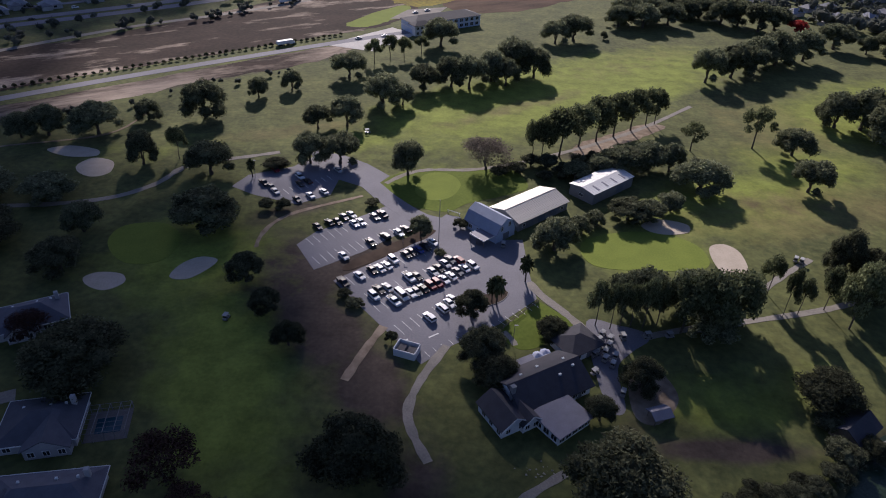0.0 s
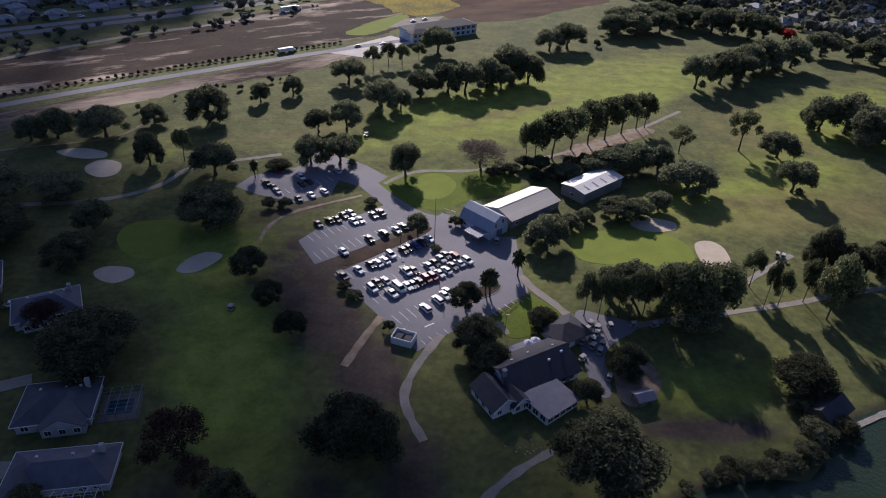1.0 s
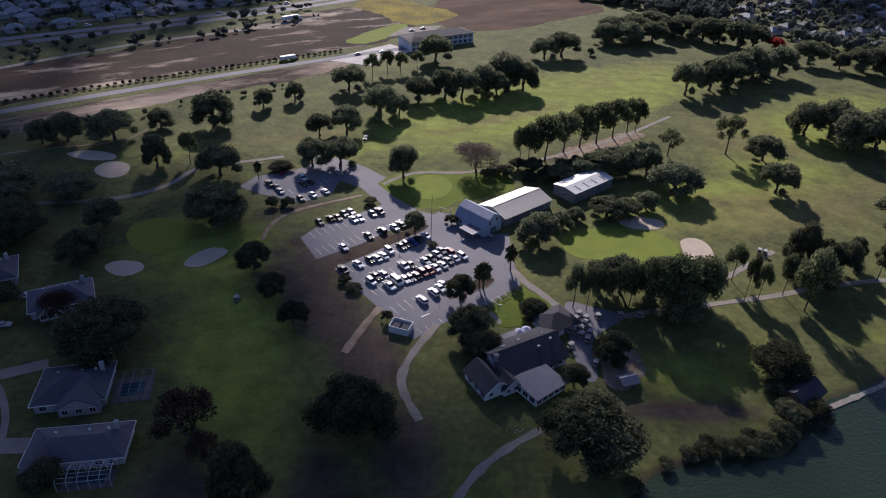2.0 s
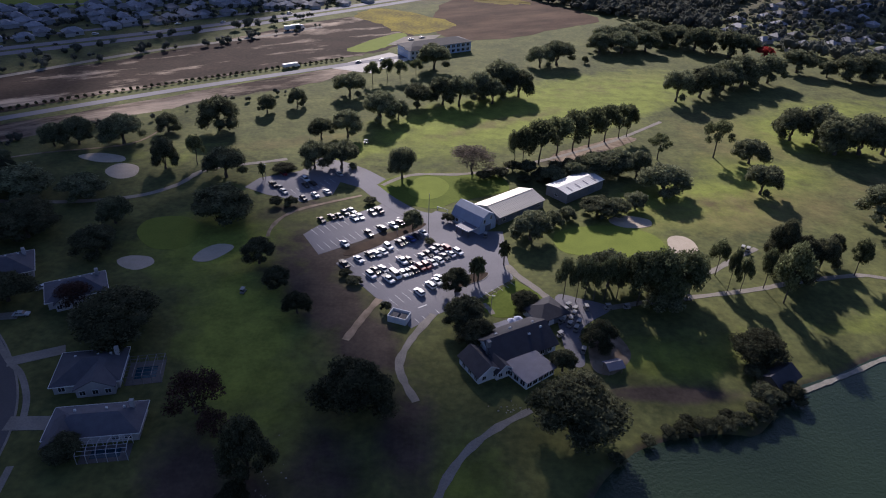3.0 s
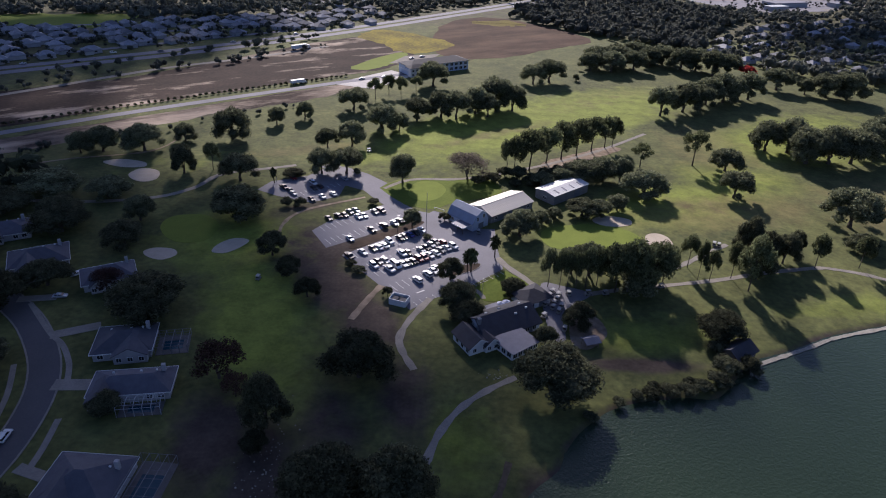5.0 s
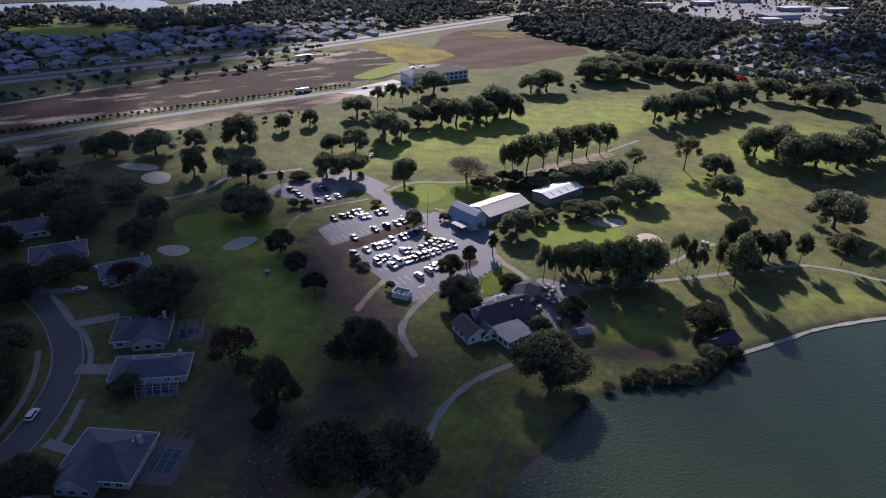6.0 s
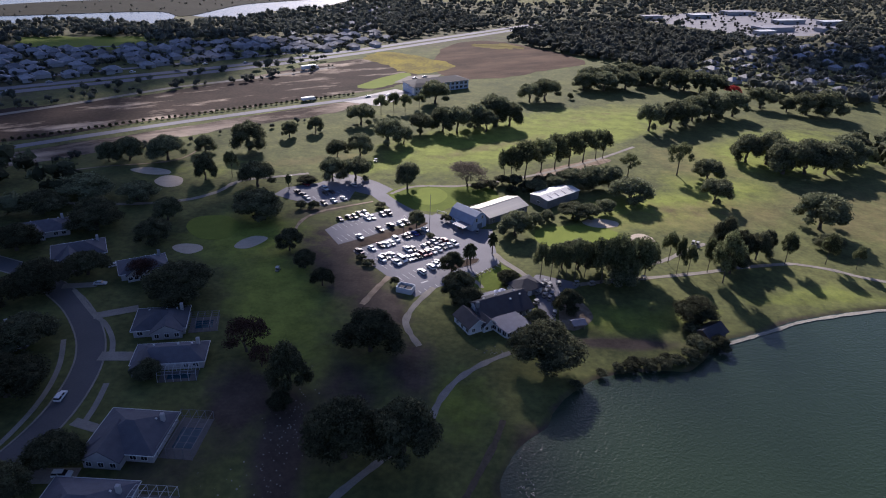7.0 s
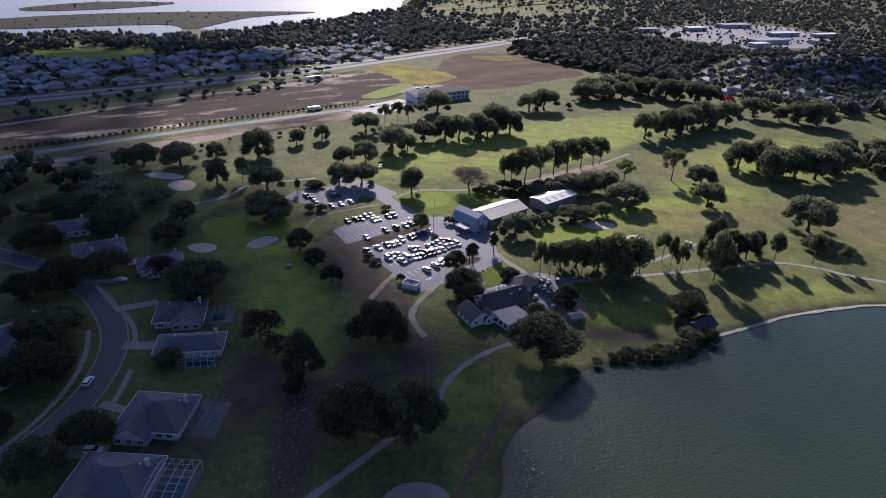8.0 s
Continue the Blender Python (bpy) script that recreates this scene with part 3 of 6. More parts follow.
# ---------------------------------------------------------------- ground and water
LAKE = [(v.x, v.y) for v in smooth_line(SHORE, steps=3)] + [(240, 132), (340, 105), (430, 10), (430, -180), (70, -200), (-5, -140), (6, -60), (15, -8)]
fine_x, fine_y = np.arange(-270, 300, 2.5), np.arange(-60, 480, 2.5)
gx = np.concatenate([[-5000, -3000, -1800, -1200, -900, -700, -560, -450, -370, -310], fine_x, [310, 350, 420, 500, 600, 750, 950, 1300, 1800, 3000, 5000]])
gy = np.concatenate([[-5000, -2500, -1200, -600, -300, -200, -140, -90], fine_y, [490, 520, 570, 640, 730, 850, 1000, 1300, 1800, 3000, 5000]])
GX, GY = np.meshgrid(gx, gy)
wet, rim = inside(GX, GY, LAKE)
signed = np.where(wet, -rim, rim)
GZ = np.where(signed < 2.5, np.clip((signed - 2.5) * 0.42, -3.0, 0), 0.0)
nx, ny = len(gx), len(gy)
ids = np.arange(nx * ny).reshape(ny, nx)
quads = np.stack([ids[:-1, :-1], ids[:-1, 1:], ids[1:, 1:], ids[1:, :-1]], -1).reshape(-1, 4)
ground_mesh = bpy.data.meshes.new("ground")
ground_mesh.from_pydata(np.stack([GX, GY, GZ], -1).reshape(-1, 3).tolist(), [], quads.tolist())
ground_mesh.materials.append(GROUND)
ground_mesh.shade_smooth()


def spots(rows):
    """Soft round areas: x, y, half width, half depth, turn, strength."""
    total = np.zeros(GX.shape)
    for x, y, a, b, turn, strength in rows:
        c, s = math.cos(radians(turn)), math.sin(radians(turn))
        u, v = ((GX - x) * c + (GY - y) * s) / a, ((GY - y) * c - (GX - x) * s) / b
        total = np.maximum(total, strength * np.clip(1.35 - np.hypot(u, v), 0, 1))
    return total


BARE = [(-26, 163, 26, 9, 42, 1.0), (-48, 155, 20, 30, 35, 1.0), (-32, 132, 14, 24, 40, 1.0), (-16, 112, 12, 20, 25, 0.95), (-2, 78, 10, 30, 8, 0.7), (68, 96.5, 24, 4.0, 2, 1.0), (46, 96, 9, 14, 0, 0.5), (-56, 190, 30, 8, 38, 0.6), (-20, 164, 25, 4, 42, 0.8),
        (65, 262, 40, 7, 42, 0.6), (-33, 42, 9, 32, 8, 1.0), (-48, 60, 14, 24, 0, 0.85), (-20, 60, 12, 30, 0, 0.7), (-60, 30, 14, 30, 0, 0.6), (28, 40, 5, 24, -15, 0.6), (170, 330, 40, 10, 25, 0.45), (-35, 280, 30, 12, 40, 0.4), (22, 345, 26, 8, 35, 0.4), (-215, 245, 60, 12, 40, 0.7),
        (-210, 420, 150, 42, 45, 0.3), (-120, 330, 120, 10, 40, 0.7)]
MOWN = [(60, 330, 135, 44, 38, 1.1), (115, 215, 60, 26, 20, 0.85), (205, 310, 80, 40, 20, 0.85), (150, 250, 40, 30, 0, 0.7), (65, 178, 28, 16, 0, 0.8), (90, 118, 26, 12, 15, 0.45), (150, 135, 40, 12, 10, 0.5), (-52, 112, 20, 52, 22, 0.85), (-76, 160, 34, 32, 0, 0.75), (72, 112, 26, 14, 12, 0.6),
        (-40, 252, 30, 14, 30, 0.7), (230, 350, 60, 25, 20, 0.6), (14, 62, 12, 22, 0, 0.6), (0, 220, 30, 16, 0, 0.7), (-120, 235, 60, 16, 20, 0.4)]
DRY = [(130, 210, 70, 25, 15, 0.6), (30, 300, 80, 10, 38, 0.5), (150, 290, 40, 60, 0, 0.5), (215, 220, 60, 60, 0, 0.55), (-70, 260, 50, 10, 25, 0.5), (100, 380, 90, 25, 35, 0.4)]
cover = np.ones((nx * ny, 4))
for channel, rows in enumerate((BARE, MOWN, DRY)):
    cover[:, channel] = spots(rows).ravel()
cover[:, 0] = np.maximum(cover[:, 0], 0.5 * np.clip((np.maximum(GY - 560, -250 - GX)).ravel() / 60, 0, 1))
cover[:, 0] = np.maximum(cover[:, 0], np.clip(1.0 - np.abs(signed.ravel() - 1.5) / 3.5, 0, 1) * 0.75)
layer = ground_mesh.color_attributes.new("cover", "FLOAT_COLOR", "POINT")
layer.data.foreach_set("color", cover.ravel())
tagged(new("ground", ground_mesh), "patchy green and straw-coloured golf course grass", "ground", kind="structure")

lake = bmesh.new()
lake.faces.new([lake.verts.new((x, y, -0.45)) for x, y in ((-20, -210), (440, -210), (440, 140), (-20, 140))])
tagged(part("water", lake, WATER, None), "dark green lake water with fine ripples", "lake", kind="structure")
FAR_SHORE = FARLAKE + [(-90, 1500), (0, 2400), (-1500, 2600), (-2200, 1200), (-1200, 620)]
sheet("water", FAR_SHORE, 0.10, FAR_WATER, "wide pale lake glittering in low sun", "lake", depth=0.3)
sheet("island", ISLAND_LONG, 0.5, MARSH, "long marshy island in the far lake", "island", depth=0.8)
sheet("island", ISLAND_SMALL, 0.5, MARSH, "low marshy island in the far lake", "island", depth=0.8)

sheet("field", FIELD, 0.05, FIELD_SOIL, "wide bare brown field with sandy patches", "field", ragged=4)
sheet("verge", SANDSTRIP, 0.05, VERGE_SOIL, "pale sandy verge beside the field road", "verge", ragged=4)
sheet("meadow", YELLOW, 0.07, YELLOW_FIELD, "bright yellow wild meadow strip", "meadow", ragged=5)
sheet("meadow", BROWN_FIELD, 0.062, RED_FIELD, "russet brown rough meadow", "meadow", ragged=4)
sheet("meadow", [(-73, 440), (-61, 432), (-45, 452), (-34, 484), (-44, 493)], 0.06, GREEN, "green lawn strip by the far building", "lawn", ragged=2)
sheet("meadow", [(20, 655), (55, 668), (75, 650), (50, 636), (25, 640)], 0.075, RED_PATCH, "dry yellow tussocks in the russet meadow", "meadow", ragged=6)
sheet("concrete_pad", CONCRETE_PAD, 0.08, PALE_SLAB, "broad pale concrete parking pad", "pavement", rounded=False)

sheet("pavement", [(-5.9, 17.0), (-3.5, 21.7), (2.0, 23.6), (7.7, 22.5), (9.9, 18.0), (2.0, 13.5)], 0.05, CONCRETE, "worn pale hardstanding near the lake", "pavement")
sheet("verge", [(52, 250), (64, 254), (84, 270), (99, 285), (92, 288), (74, 275), (56, 261)], 0.045, PALE_DIRT, "sandy bare ground under the row of pines", "ground", ragged=2.5)

sheet("pavement", [(-46, 456), (-36, 483), (-8, 496), (-14, 475), (-32, 458)], 0.08, CONCRETE, "pale paved lot behind the office building", "car park", rounded=False)

# roads and paths
strip("road", HIGHWAY, 9.0, 0.10, ASPHALT, "grey dual highway carriageway", "road")
strip("road", [(x - 10, y + 10) for x, y in HIGHWAY], 9.0, 0.10, ASPHALT, "grey dual highway carriageway beyond the median", "road")
strip("road", SERVICE_ROAD, 5.0, 0.10, CONCRETE, "pale gravel service road beside the highway", "road")
strip("road", FIELD_ROAD, 6.5, 0.10, ASPHALT, "straight asphalt road along the bare field", "road")
strip("road", STREET, 7.8, 0.06, ROAD, "curved residential asphalt street", "road")
for way, wide in ((PATH_A, 2.6), (PATH_B, 2.4), (PATH_C, 2.4), (TRACK_SHORE, 2.0), (PATH_D, 2.6), (PATH_WEST, 3.2), (PATH_NORTH, 2.6), (PATH_HEDGE, 1.8), (PATH_YARD, 3.2), (PATH_EAST, 2.6), (PATH_TEE, 2.4), (PATH_GARDEN, 2.0), (TRAIL_NORTHWEST, 1.6)):
    strip("path", way, wide * 0.85, 0.08, PALE_DIRT if way in (PATH_HEDGE, TRAIL_NORTHWEST, PATH_D) else TRACK_SOIL if way is TRACK_SHORE else CONCRETE, "worn pale golf cart path", "path", wobble=0.5)
for way, wide in ((WALK_HOUSES, 1.6), (WALK_WEST, 1.5), (WALK_BEND, 1.6), (DRIVEWAY_1, 4.5), (DRIVEWAY_2, 4.0), (DRIVEWAY_3, 3.0), (DRIVEWAY_4, 5.0), (DRIVEWAY_5, 3.5), (DRIVEWAY_6, 3.0)):
    strip("pavement", way, wide, 0.085 if way in (WALK_HOUSES, WALK_WEST, WALK_BEND) else 0.10, CONCRETE, "pale concrete footpath and driveway slab", "pavement")
for side in (-1, 1):
    edge = []
    street = smooth_line(STREET, steps=3)
    for i, v in enumerate(street):
        a, b = street[max(i - 1, 0)], street[min(i + 1, len(street) - 1)]
        off = (b - a).normalized().cross(Vector((0, 0, 1))) * 4.1 * side
        edge.append((v.x + off.x, v.y + off.y))
    strip("kerb", edge, 0.5, 0.16, CONCRETE, "raised pale concrete kerb along the street", "kerb", rounded=False, depth=0.3)
sheet("pavement", LOT_LOWER, 0.05, ASPHALT, "worn grey asphalt car park", "car park", rounded=False)
sheet("pavement", LOT_UPPER, 0.05, ASPHALT, "worn grey asphalt upper car park", "car park", rounded=False)
sheet("pavement", LOT_BACK, 0.05, ASPHALT, "worn grey asphalt overflow car park", "car park", rounded=False)
strip("road", DRIVE, 7.5, 0.07, ASPHALT, "worn asphalt drive between the car parks", "road")
sheet("pavement", YARD, 0.05, ASPHALT, "grey paved golf cart yard", "pavement")
sheet("pavement", YARD_DIRT, 0.04, PALE_DIRT, "trampled bare earth beside the cart yard", "ground")
sheet("green", GREEN_APRON, 0.04, LUSH, "dark green lawn round the practice green", "lawn")
sheet("green", GREEN_PUTTING, 0.07, GREEN, "smooth pale practice putting green", "golf green")
sheet("green", GREEN_EAST, 0.06, GREEN, "smooth bright putting green", "golf green")
sheet("green", GREEN_WEST, 0.06, GREEN, "smooth dark putting green", "golf green")
for ring in (BUNKER_A, BUNKER_B, BUNKER_C, BUNKER_D, BUNKER_E, BUNKER_F):
    sheet("sand_bunker", ring, 0.09, SAND, "pale sand bunker with a raised lip", "bunker")


# ---------------------------------------------------------------- trees
def crown_mesh(name, lumps, leaves, size, mat, seed, core=0.78):
    """Lumpy leaf masses: lumps are (x, y, z, radius, flatness); each has a rough core and many small leaf tufts about it."""
    rng = np.random.default_rng(seed)
    verts, faces = [], []
    ico = bmesh.new()
    bmesh.ops.create_icosphere(ico, subdivisions=2, radius=1)
    iv, jf = np.array([v.co[:] for v in ico.verts]), [[v.index for v in f.verts] for f in ico.faces]
    ico.free()
    total = sum(l[3] ** 2 for l in lumps)
    for x, y, z, r, flat in lumps:
        if core:
            bumps = np.array([1 + 0.5 * noise.noise(Vector(v) * 1.9 + Vector((x, y, z))) for v in iv])
            k = len(verts)
            verts += (iv * bumps[:, None] * r * core * [1, 1, flat] + [x, y, z]).tolist()
            faces += [[k + i for i in f] for f in jf]
        n = max(8, int(leaves * r * r / total))
        d = rng.normal(size=(n, 3))
        d /= np.linalg.norm(d, axis=1)[:, None]
        rad = r * rng.uniform(0.62, 1.12, n)
        c = d * rad[:, None] * [1, 1, flat] + [x, y, z]
        a = rng.normal(size=(n, 3))
        a /= np.linalg.norm(a, axis=1)[:, None]
        b = np.cross(a, d + 0.4 * rng.normal(size=(n, 3)))
        b /= np.linalg.norm(b, axis=1)[:, None] + 1e-9
        s = size * rng.uniform(0.6, 1.5, n)[:, None]
        k = len(verts)
        verts += np.stack([c - a * s, c + b * s, c + a * s], 1).reshape(-1, 3).tolist()
        faces += [[k + 3 * i, k + 3 * i + 1, k + 3 * i + 2] for i in range(n)]
    return mesh_of(name, verts, faces, mat)


def trunk_bmesh(height, radius, tips, seed):
    """A tapered, slightly crooked trunk with limbs out to the tips."""
    rng = random.Random(seed)
    bm = bmesh.new()
    p, r = Vector((0, 0, -0.2)), radius
    joints = [p]
    for i in range(4):
        q = Vector((rng.uniform(-0.3, 0.3) * (i + 1) * 0.4, rng.uniform(-0.3, 0.3) * (i + 1) * 0.4, height * (i + 1) / 4))
        tube(bm, p, q, r, r * 0.8, 7)
        p, r = q, r * 0.8
        joints.append(p)
    for n, tip in enumerate(tips):
        a = joints[2 + n % 3]
        mid = a.lerp(Vector(tip), 0.5) + Vector((0, 0, 0.06 * height))
        tube(bm, a, mid, r * 0.7, r * 0.45, 5)
        tube(bm, mid, tip, r * 0.45, r * 0.15, 5)
    return bm


KINDS = {}


def tree_kind(key, name, mat, label, lumps, leaves, size, height, radius, seed, core=0.78):
    """One tree of unit height 10 and unit crown width 10, from which all others of the kind are copied."""
    root = tagged(new(name), label, "tree")
    part("trunk", trunk_bmesh(height, radius, [l[:3] for l in lumps[:7]], seed), BARK, root)
    crown = new("crown", crown_mesh(name + "_crown", lumps, leaves, size, mat, seed, core))
    crown.parent = root
    KINDS.setdefault(key, []).append(root)


def oak_lumps(seed, n=13, low=4.2, high=8.4, wide=3.5, r=(1.3, 2.1)):
    rng = random.Random(seed)
    made = []
    for i in range(n):
        a, q = i * 2.4 + rng.uniform(-0.4, 0.4), wide * math.sqrt((i + 0.5) / n) * rng.uniform(0.8, 1.12)
        dome = low + (high - low) * math.sqrt(max(0.0, 1 - 0.96 * (min(q / wide, 1)) ** 2))
        z = dome - rng.uniform(0, 0.5) * (dome - low) * (0.4 + 0.6 * (i % 3 == 0))
        made.append((q * math.cos(a), q * math.sin(a), z - 0.3, rng.uniform(*r), rng.uniform(0.82, 1.05)))
    return made


for s in range(5):
    tree_kind("oak", "oak_tree", LEAF_OAK, "broad dark green oak with a lumpy crown", oak_lumps(s + 3, 34, 1.9, 8.2, 3.7, (0.8, 1.75)), 9500, 0.235, 2.4, 0.42, s, 0.70)
# near, shore and club trees: crowns in the shade-darkened leaf colour
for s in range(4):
    tree_kind("grand", "oak_tree", LEAF_OAK_SHADED, "wide old oak with a dense crown coloured darker for shade", oak_lumps(s + 23, 38, 1.8, 8.2, 3.8, (0.75, 1.7)), 16000, 0.17, 2.6, 0.40, s + 7, 0.66)
for s in range(3):
    tree_kind("pine", "pine_tree", LEAF_PINE, "tall slender pine with a bare trunk", oak_lumps(s + 40, 15, 4.0, 8.8, 3.5, (1.0, 1.8)), 3600, 0.26, 7.0, 0.22, s + 20, 0.48)
for s in range(2):
    tree_kind("bare", "thin_tree", LEAF_DRY, "thin half-bare tree with grey twigs", oak_lumps(s + 60, 22, 2.4, 8.6, 3.9, (0.9, 1.7)), 6500, 0.16, 3.0, 0.26, s + 30, 0.0)
for s in range(2):
    tree_kind("thin", "slender_tree", LEAF_PINE, "open leaning tree with thin foliage", oak_lumps(s + 70, 12, 4.6, 8.8, 3.8, (0.9, 1.5)), 2600, 0.24, 5.5, 0.26, s + 50, 0.35)
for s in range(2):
    tree_kind("shrub", "shrub", LEAF_OAK_SHADED, "dense shrub in the shade-darkened oak leaf green", oak_lumps(s + 80, 13, 1.8, 7.4, 3.6, (1.2, 2.5)), 3600, 0.28, 2.5, 0.3, s + 60)
tree_kind("russet", "thin_tree", LEAF_RUSSET, "half-bare tree with russet twigs", oak_lumps(66, 16, 3.2, 8.6, 3.7, (0.9, 1.6)), 4200, 0.18, 4.0, 0.26, 34, 0.0)
tree_kind("red", "red_tree", LEAF_RED, "bright red autumn tree", oak_lumps(91), 1200, 0.42, 4.2, 0.4, 91)


def palm_kind():
    root = tagged(new("palm_tree"), "cabbage palm with a round head of fronds", "tree")
    bm = bmesh.new()
    for k in range(6):
        tube(bm, (0.05 * k, 0, k * 1.25 - 0.1), (0.05 * k + 0.05, 0, k * 1.25 + 1.2), 0.42 - 0.02 * k, 0.36 - 0.02 * k, 7)
    part("trunk", bm, BARK, root)
    rng = random.Random(5)
    bm = bmesh.new()
    for k in range(120):
        a, e = k * 2.4, rng.uniform(-1.0, 1.4)
        length = rng.uniform(2.6, 4.0)
        side = Vector((-math.sin(a), math.cos(a), 0)) * 0.75
        last = None
        for j in range(5):
            u = j / 4
            c = Vector((math.cos(a) * math.cos(e), math.sin(a) * math.cos(e), math.sin(e))) * length * u * 0.95 + Vector((0.3, 0, 7.4 - 1.3 * u * u))
            w = side * (0.25 + math.sin(math.pi * min(u + 0.12, 1)) * 0.9)
            ring = [bm.verts.new(c - w - Vector((0, 0, 0.3))), bm.verts.new(c), bm.verts.new(c + w - Vector((0, 0, 0.3)))]
            if last:
                bm.faces.new((last[0], ring[0], ring[1], last[1]))
                bm.faces.new((last[1], ring[1], ring[2], last[2]))
            last = ring
    part("crown", bm, LEAF_PALM, root)
    KINDS["palm"] = [root]


palm_kind()
THICKET = [(20, 228, 4, 8), (27, 231, 5, 9), (33, 236, 6, 9), (40, 236, 7, 10), (45, 230, 6, 9), (38, 226, 4, 7), (52, 236, 7, 9), (58, 240, 7, 9)]
planted = {}


def plant(key, x, y, height, width, group, z=0.0):
    kinds = KINDS[key]
    rng = random.Random(int(x * 10) * 7919 + int(y * 10))
    kind = kinds[rng.randrange(len(kinds))]
    m = Matrix.LocRotScale((x, y, z), Euler((0, 0, rng.uniform(0, 6.28))), (width / 10.2, width / 10.2, height / 9.4))
    if kind not in planted:
        planted[kind] = True
        kind.matrix_basis = m
        return tagged(kind, group=group)
    return tagged(copy_thing(kind, Matrix.LocRotScale((x, y, z), m.to_euler(), Vector(m.to_scale()[i] / kind.scale[i] for i in range(3)))), group=group)


for rows, key, group in ((OAKS_WEST, "oak", "oaks of the western holes"), (OAKS_MIDDLE, "oak", "oaks beyond the car park"), (OAKS_FAIRWAY, "oak", "oaks along the fairway"), (OAKS_FAR, "oak", "far fairway oaks"),
                         (OAKS_EAST, "oak", "eastern oaks"), (THIN_TREES[:2], "thin", "thin trees"), (THIN_TREES[2:], "bare", "bare trees"), (THICKET, "shrub", "thicket behind the practice green"), (PINES_NORTH, "pine", "pines in a row"), (PINES_LOT, "pine", "small pines"), (GROVE_BARN, "oak", "grove behind the barns"),
                         (GROVE_SHED, "oak", "trees by the barns"), (PALMS, "palm", "palms"), (GROVE_YARD, "pine", "grove by the cart yard"), (GROVE_YARD_BACK, "oak", "grove by the cart yard"), (PINES_SHORE, "pine", "shore pines"),
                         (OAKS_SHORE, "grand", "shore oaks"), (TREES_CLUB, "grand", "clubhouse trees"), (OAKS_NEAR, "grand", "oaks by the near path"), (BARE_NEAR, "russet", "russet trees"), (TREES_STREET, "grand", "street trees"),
                         (SHRUBS_BANK, "shrub", "bank shrubs"), (HEDGES, "shrub", "car park shrubs")):
    for x, y, h, w in rows:
        k = 1.5 if group in ("clubhouse trees", "palms") else 0.92 if group == "street trees" else 1.06
        k = 1.4 if group == "pines in a row" else k
        if group == "street trees" and -120 < x < -95:
            x -= 7
        plant(key, x, y, min(h, 22), min(w, 27) * k, group)


# ---------------------------------------------------------------- building materials
BLUE_SIDING = material("pale_blue_siding", (0.46, 0.54, 0.70), (0.38, 0.45, 0.58), 0.5, 0.75, 14)
WHITE_SIDING = material("white_siding", (0.66, 0.67, 0.70), (0.54, 0.55, 0.58), 0.5, 0.8, 14)
GREY_WALL = material("grey_weathered_boards", (0.24, 0.24, 0.25), (0.17, 0.17, 0.18), 0.8, 0.85, 10)
STUCCO = material("cream_stucco", (0.40, 0.39, 0.40), (0.33, 0.32, 0.33), 0.7, 0.9, 10)
BLUE_ROOF = material("blue_grey_shingles", (0.29, 0.33, 0.43), (0.23, 0.26, 0.34), 0.5, 0.7, 16)
METAL_ROOF = material("beige_metal_roof", (0.56, 0.52, 0.45), (0.44, 0.41, 0.36), 0.25, 0.45, 8, metal=0.15)
WHITE_ROOF = material("white_metal_roof", (0.74, 0.73, 0.70), (0.56, 0.55, 0.53), 0.25, 0.4, 8, metal=0.1)
DARK_SHINGLE = material("dark_roof_shingles", (0.052, 0.050, 0.062), (0.034, 0.033, 0.042), 0.5, 0.85, 18)
SLATE_SHINGLE = material("slate_grey_shingles", (0.100, 0.100, 0.122), (0.066, 0.066, 0.084), 0.5, 0.85, 18, spread=0.3)
LILAC_ROOF = material("faded_flat_roofing", (0.20, 0.195, 0.24), (0.15, 0.147, 0.185), 0.4, 0.7, 12)
TRIM = material("white_trim", (0.70, 0.70, 0.70), (0.60, 0.60, 0.60), 1.0, 0.6)
PANE = material("dark_window_glass", (0.03, 0.035, 0.045), (0.02, 0.024, 0.03), 1.0, 0.12)
DOOR_PAINT = material("painted_door", (0.16, 0.18, 0.22), (0.12, 0.14, 0.17), 1.0, 0.6)
MESH_SCREEN = material("screen_frame_aluminium", (0.50, 0.50, 0.51), (0.4, 0.4, 0.41), 1.0, 0.55, metal=0.2)
WOOD = material("weathered_timber", (0.19, 0.15, 0.115), (0.12, 0.095, 0.075), 1.2, 0.9)
STEEL = material("galvanised_steel", (0.36, 0.36, 0.37), (0.27, 0.27, 0.28), 1.0, 0.5, metal=0.6)
BRONZE = material("bronze_screen_frame", (0.20, 0.195, 0.20), (0.14, 0.135, 0.14), 1.0, 0.6, metal=0.2)
PAVER = material("grey_pool_pavers", (0.13, 0.12, 0.115), (0.085, 0.08, 0.077), 0.8, 0.9, 10)
POOL = water_material("pool_water", (0.015, 0.05, 0.075), 1.2, 0.1)


def turned(bm):
    """From an outline drawn out along y to one along x."""
    bm.transform(Matrix.Rotation(radians(-90), 4, "Z"))
    return bm


def gable_roof(length, width, wall, ridge, over=0.5, thick=0.22):
    """Two sloping slabs with eaves, along x."""
    w, d = width / 2 + over, over * (ridge - wall) / (width / 2)
    return turned(prism(bmesh.new(), [(-w, wall - d), (0, ridge), (w, wall - d), (w, wall - d + thick), (0, ridge + thick * 1.2), (-w, wall - d + thick)], -length / 2 - over, length / 2 + over))


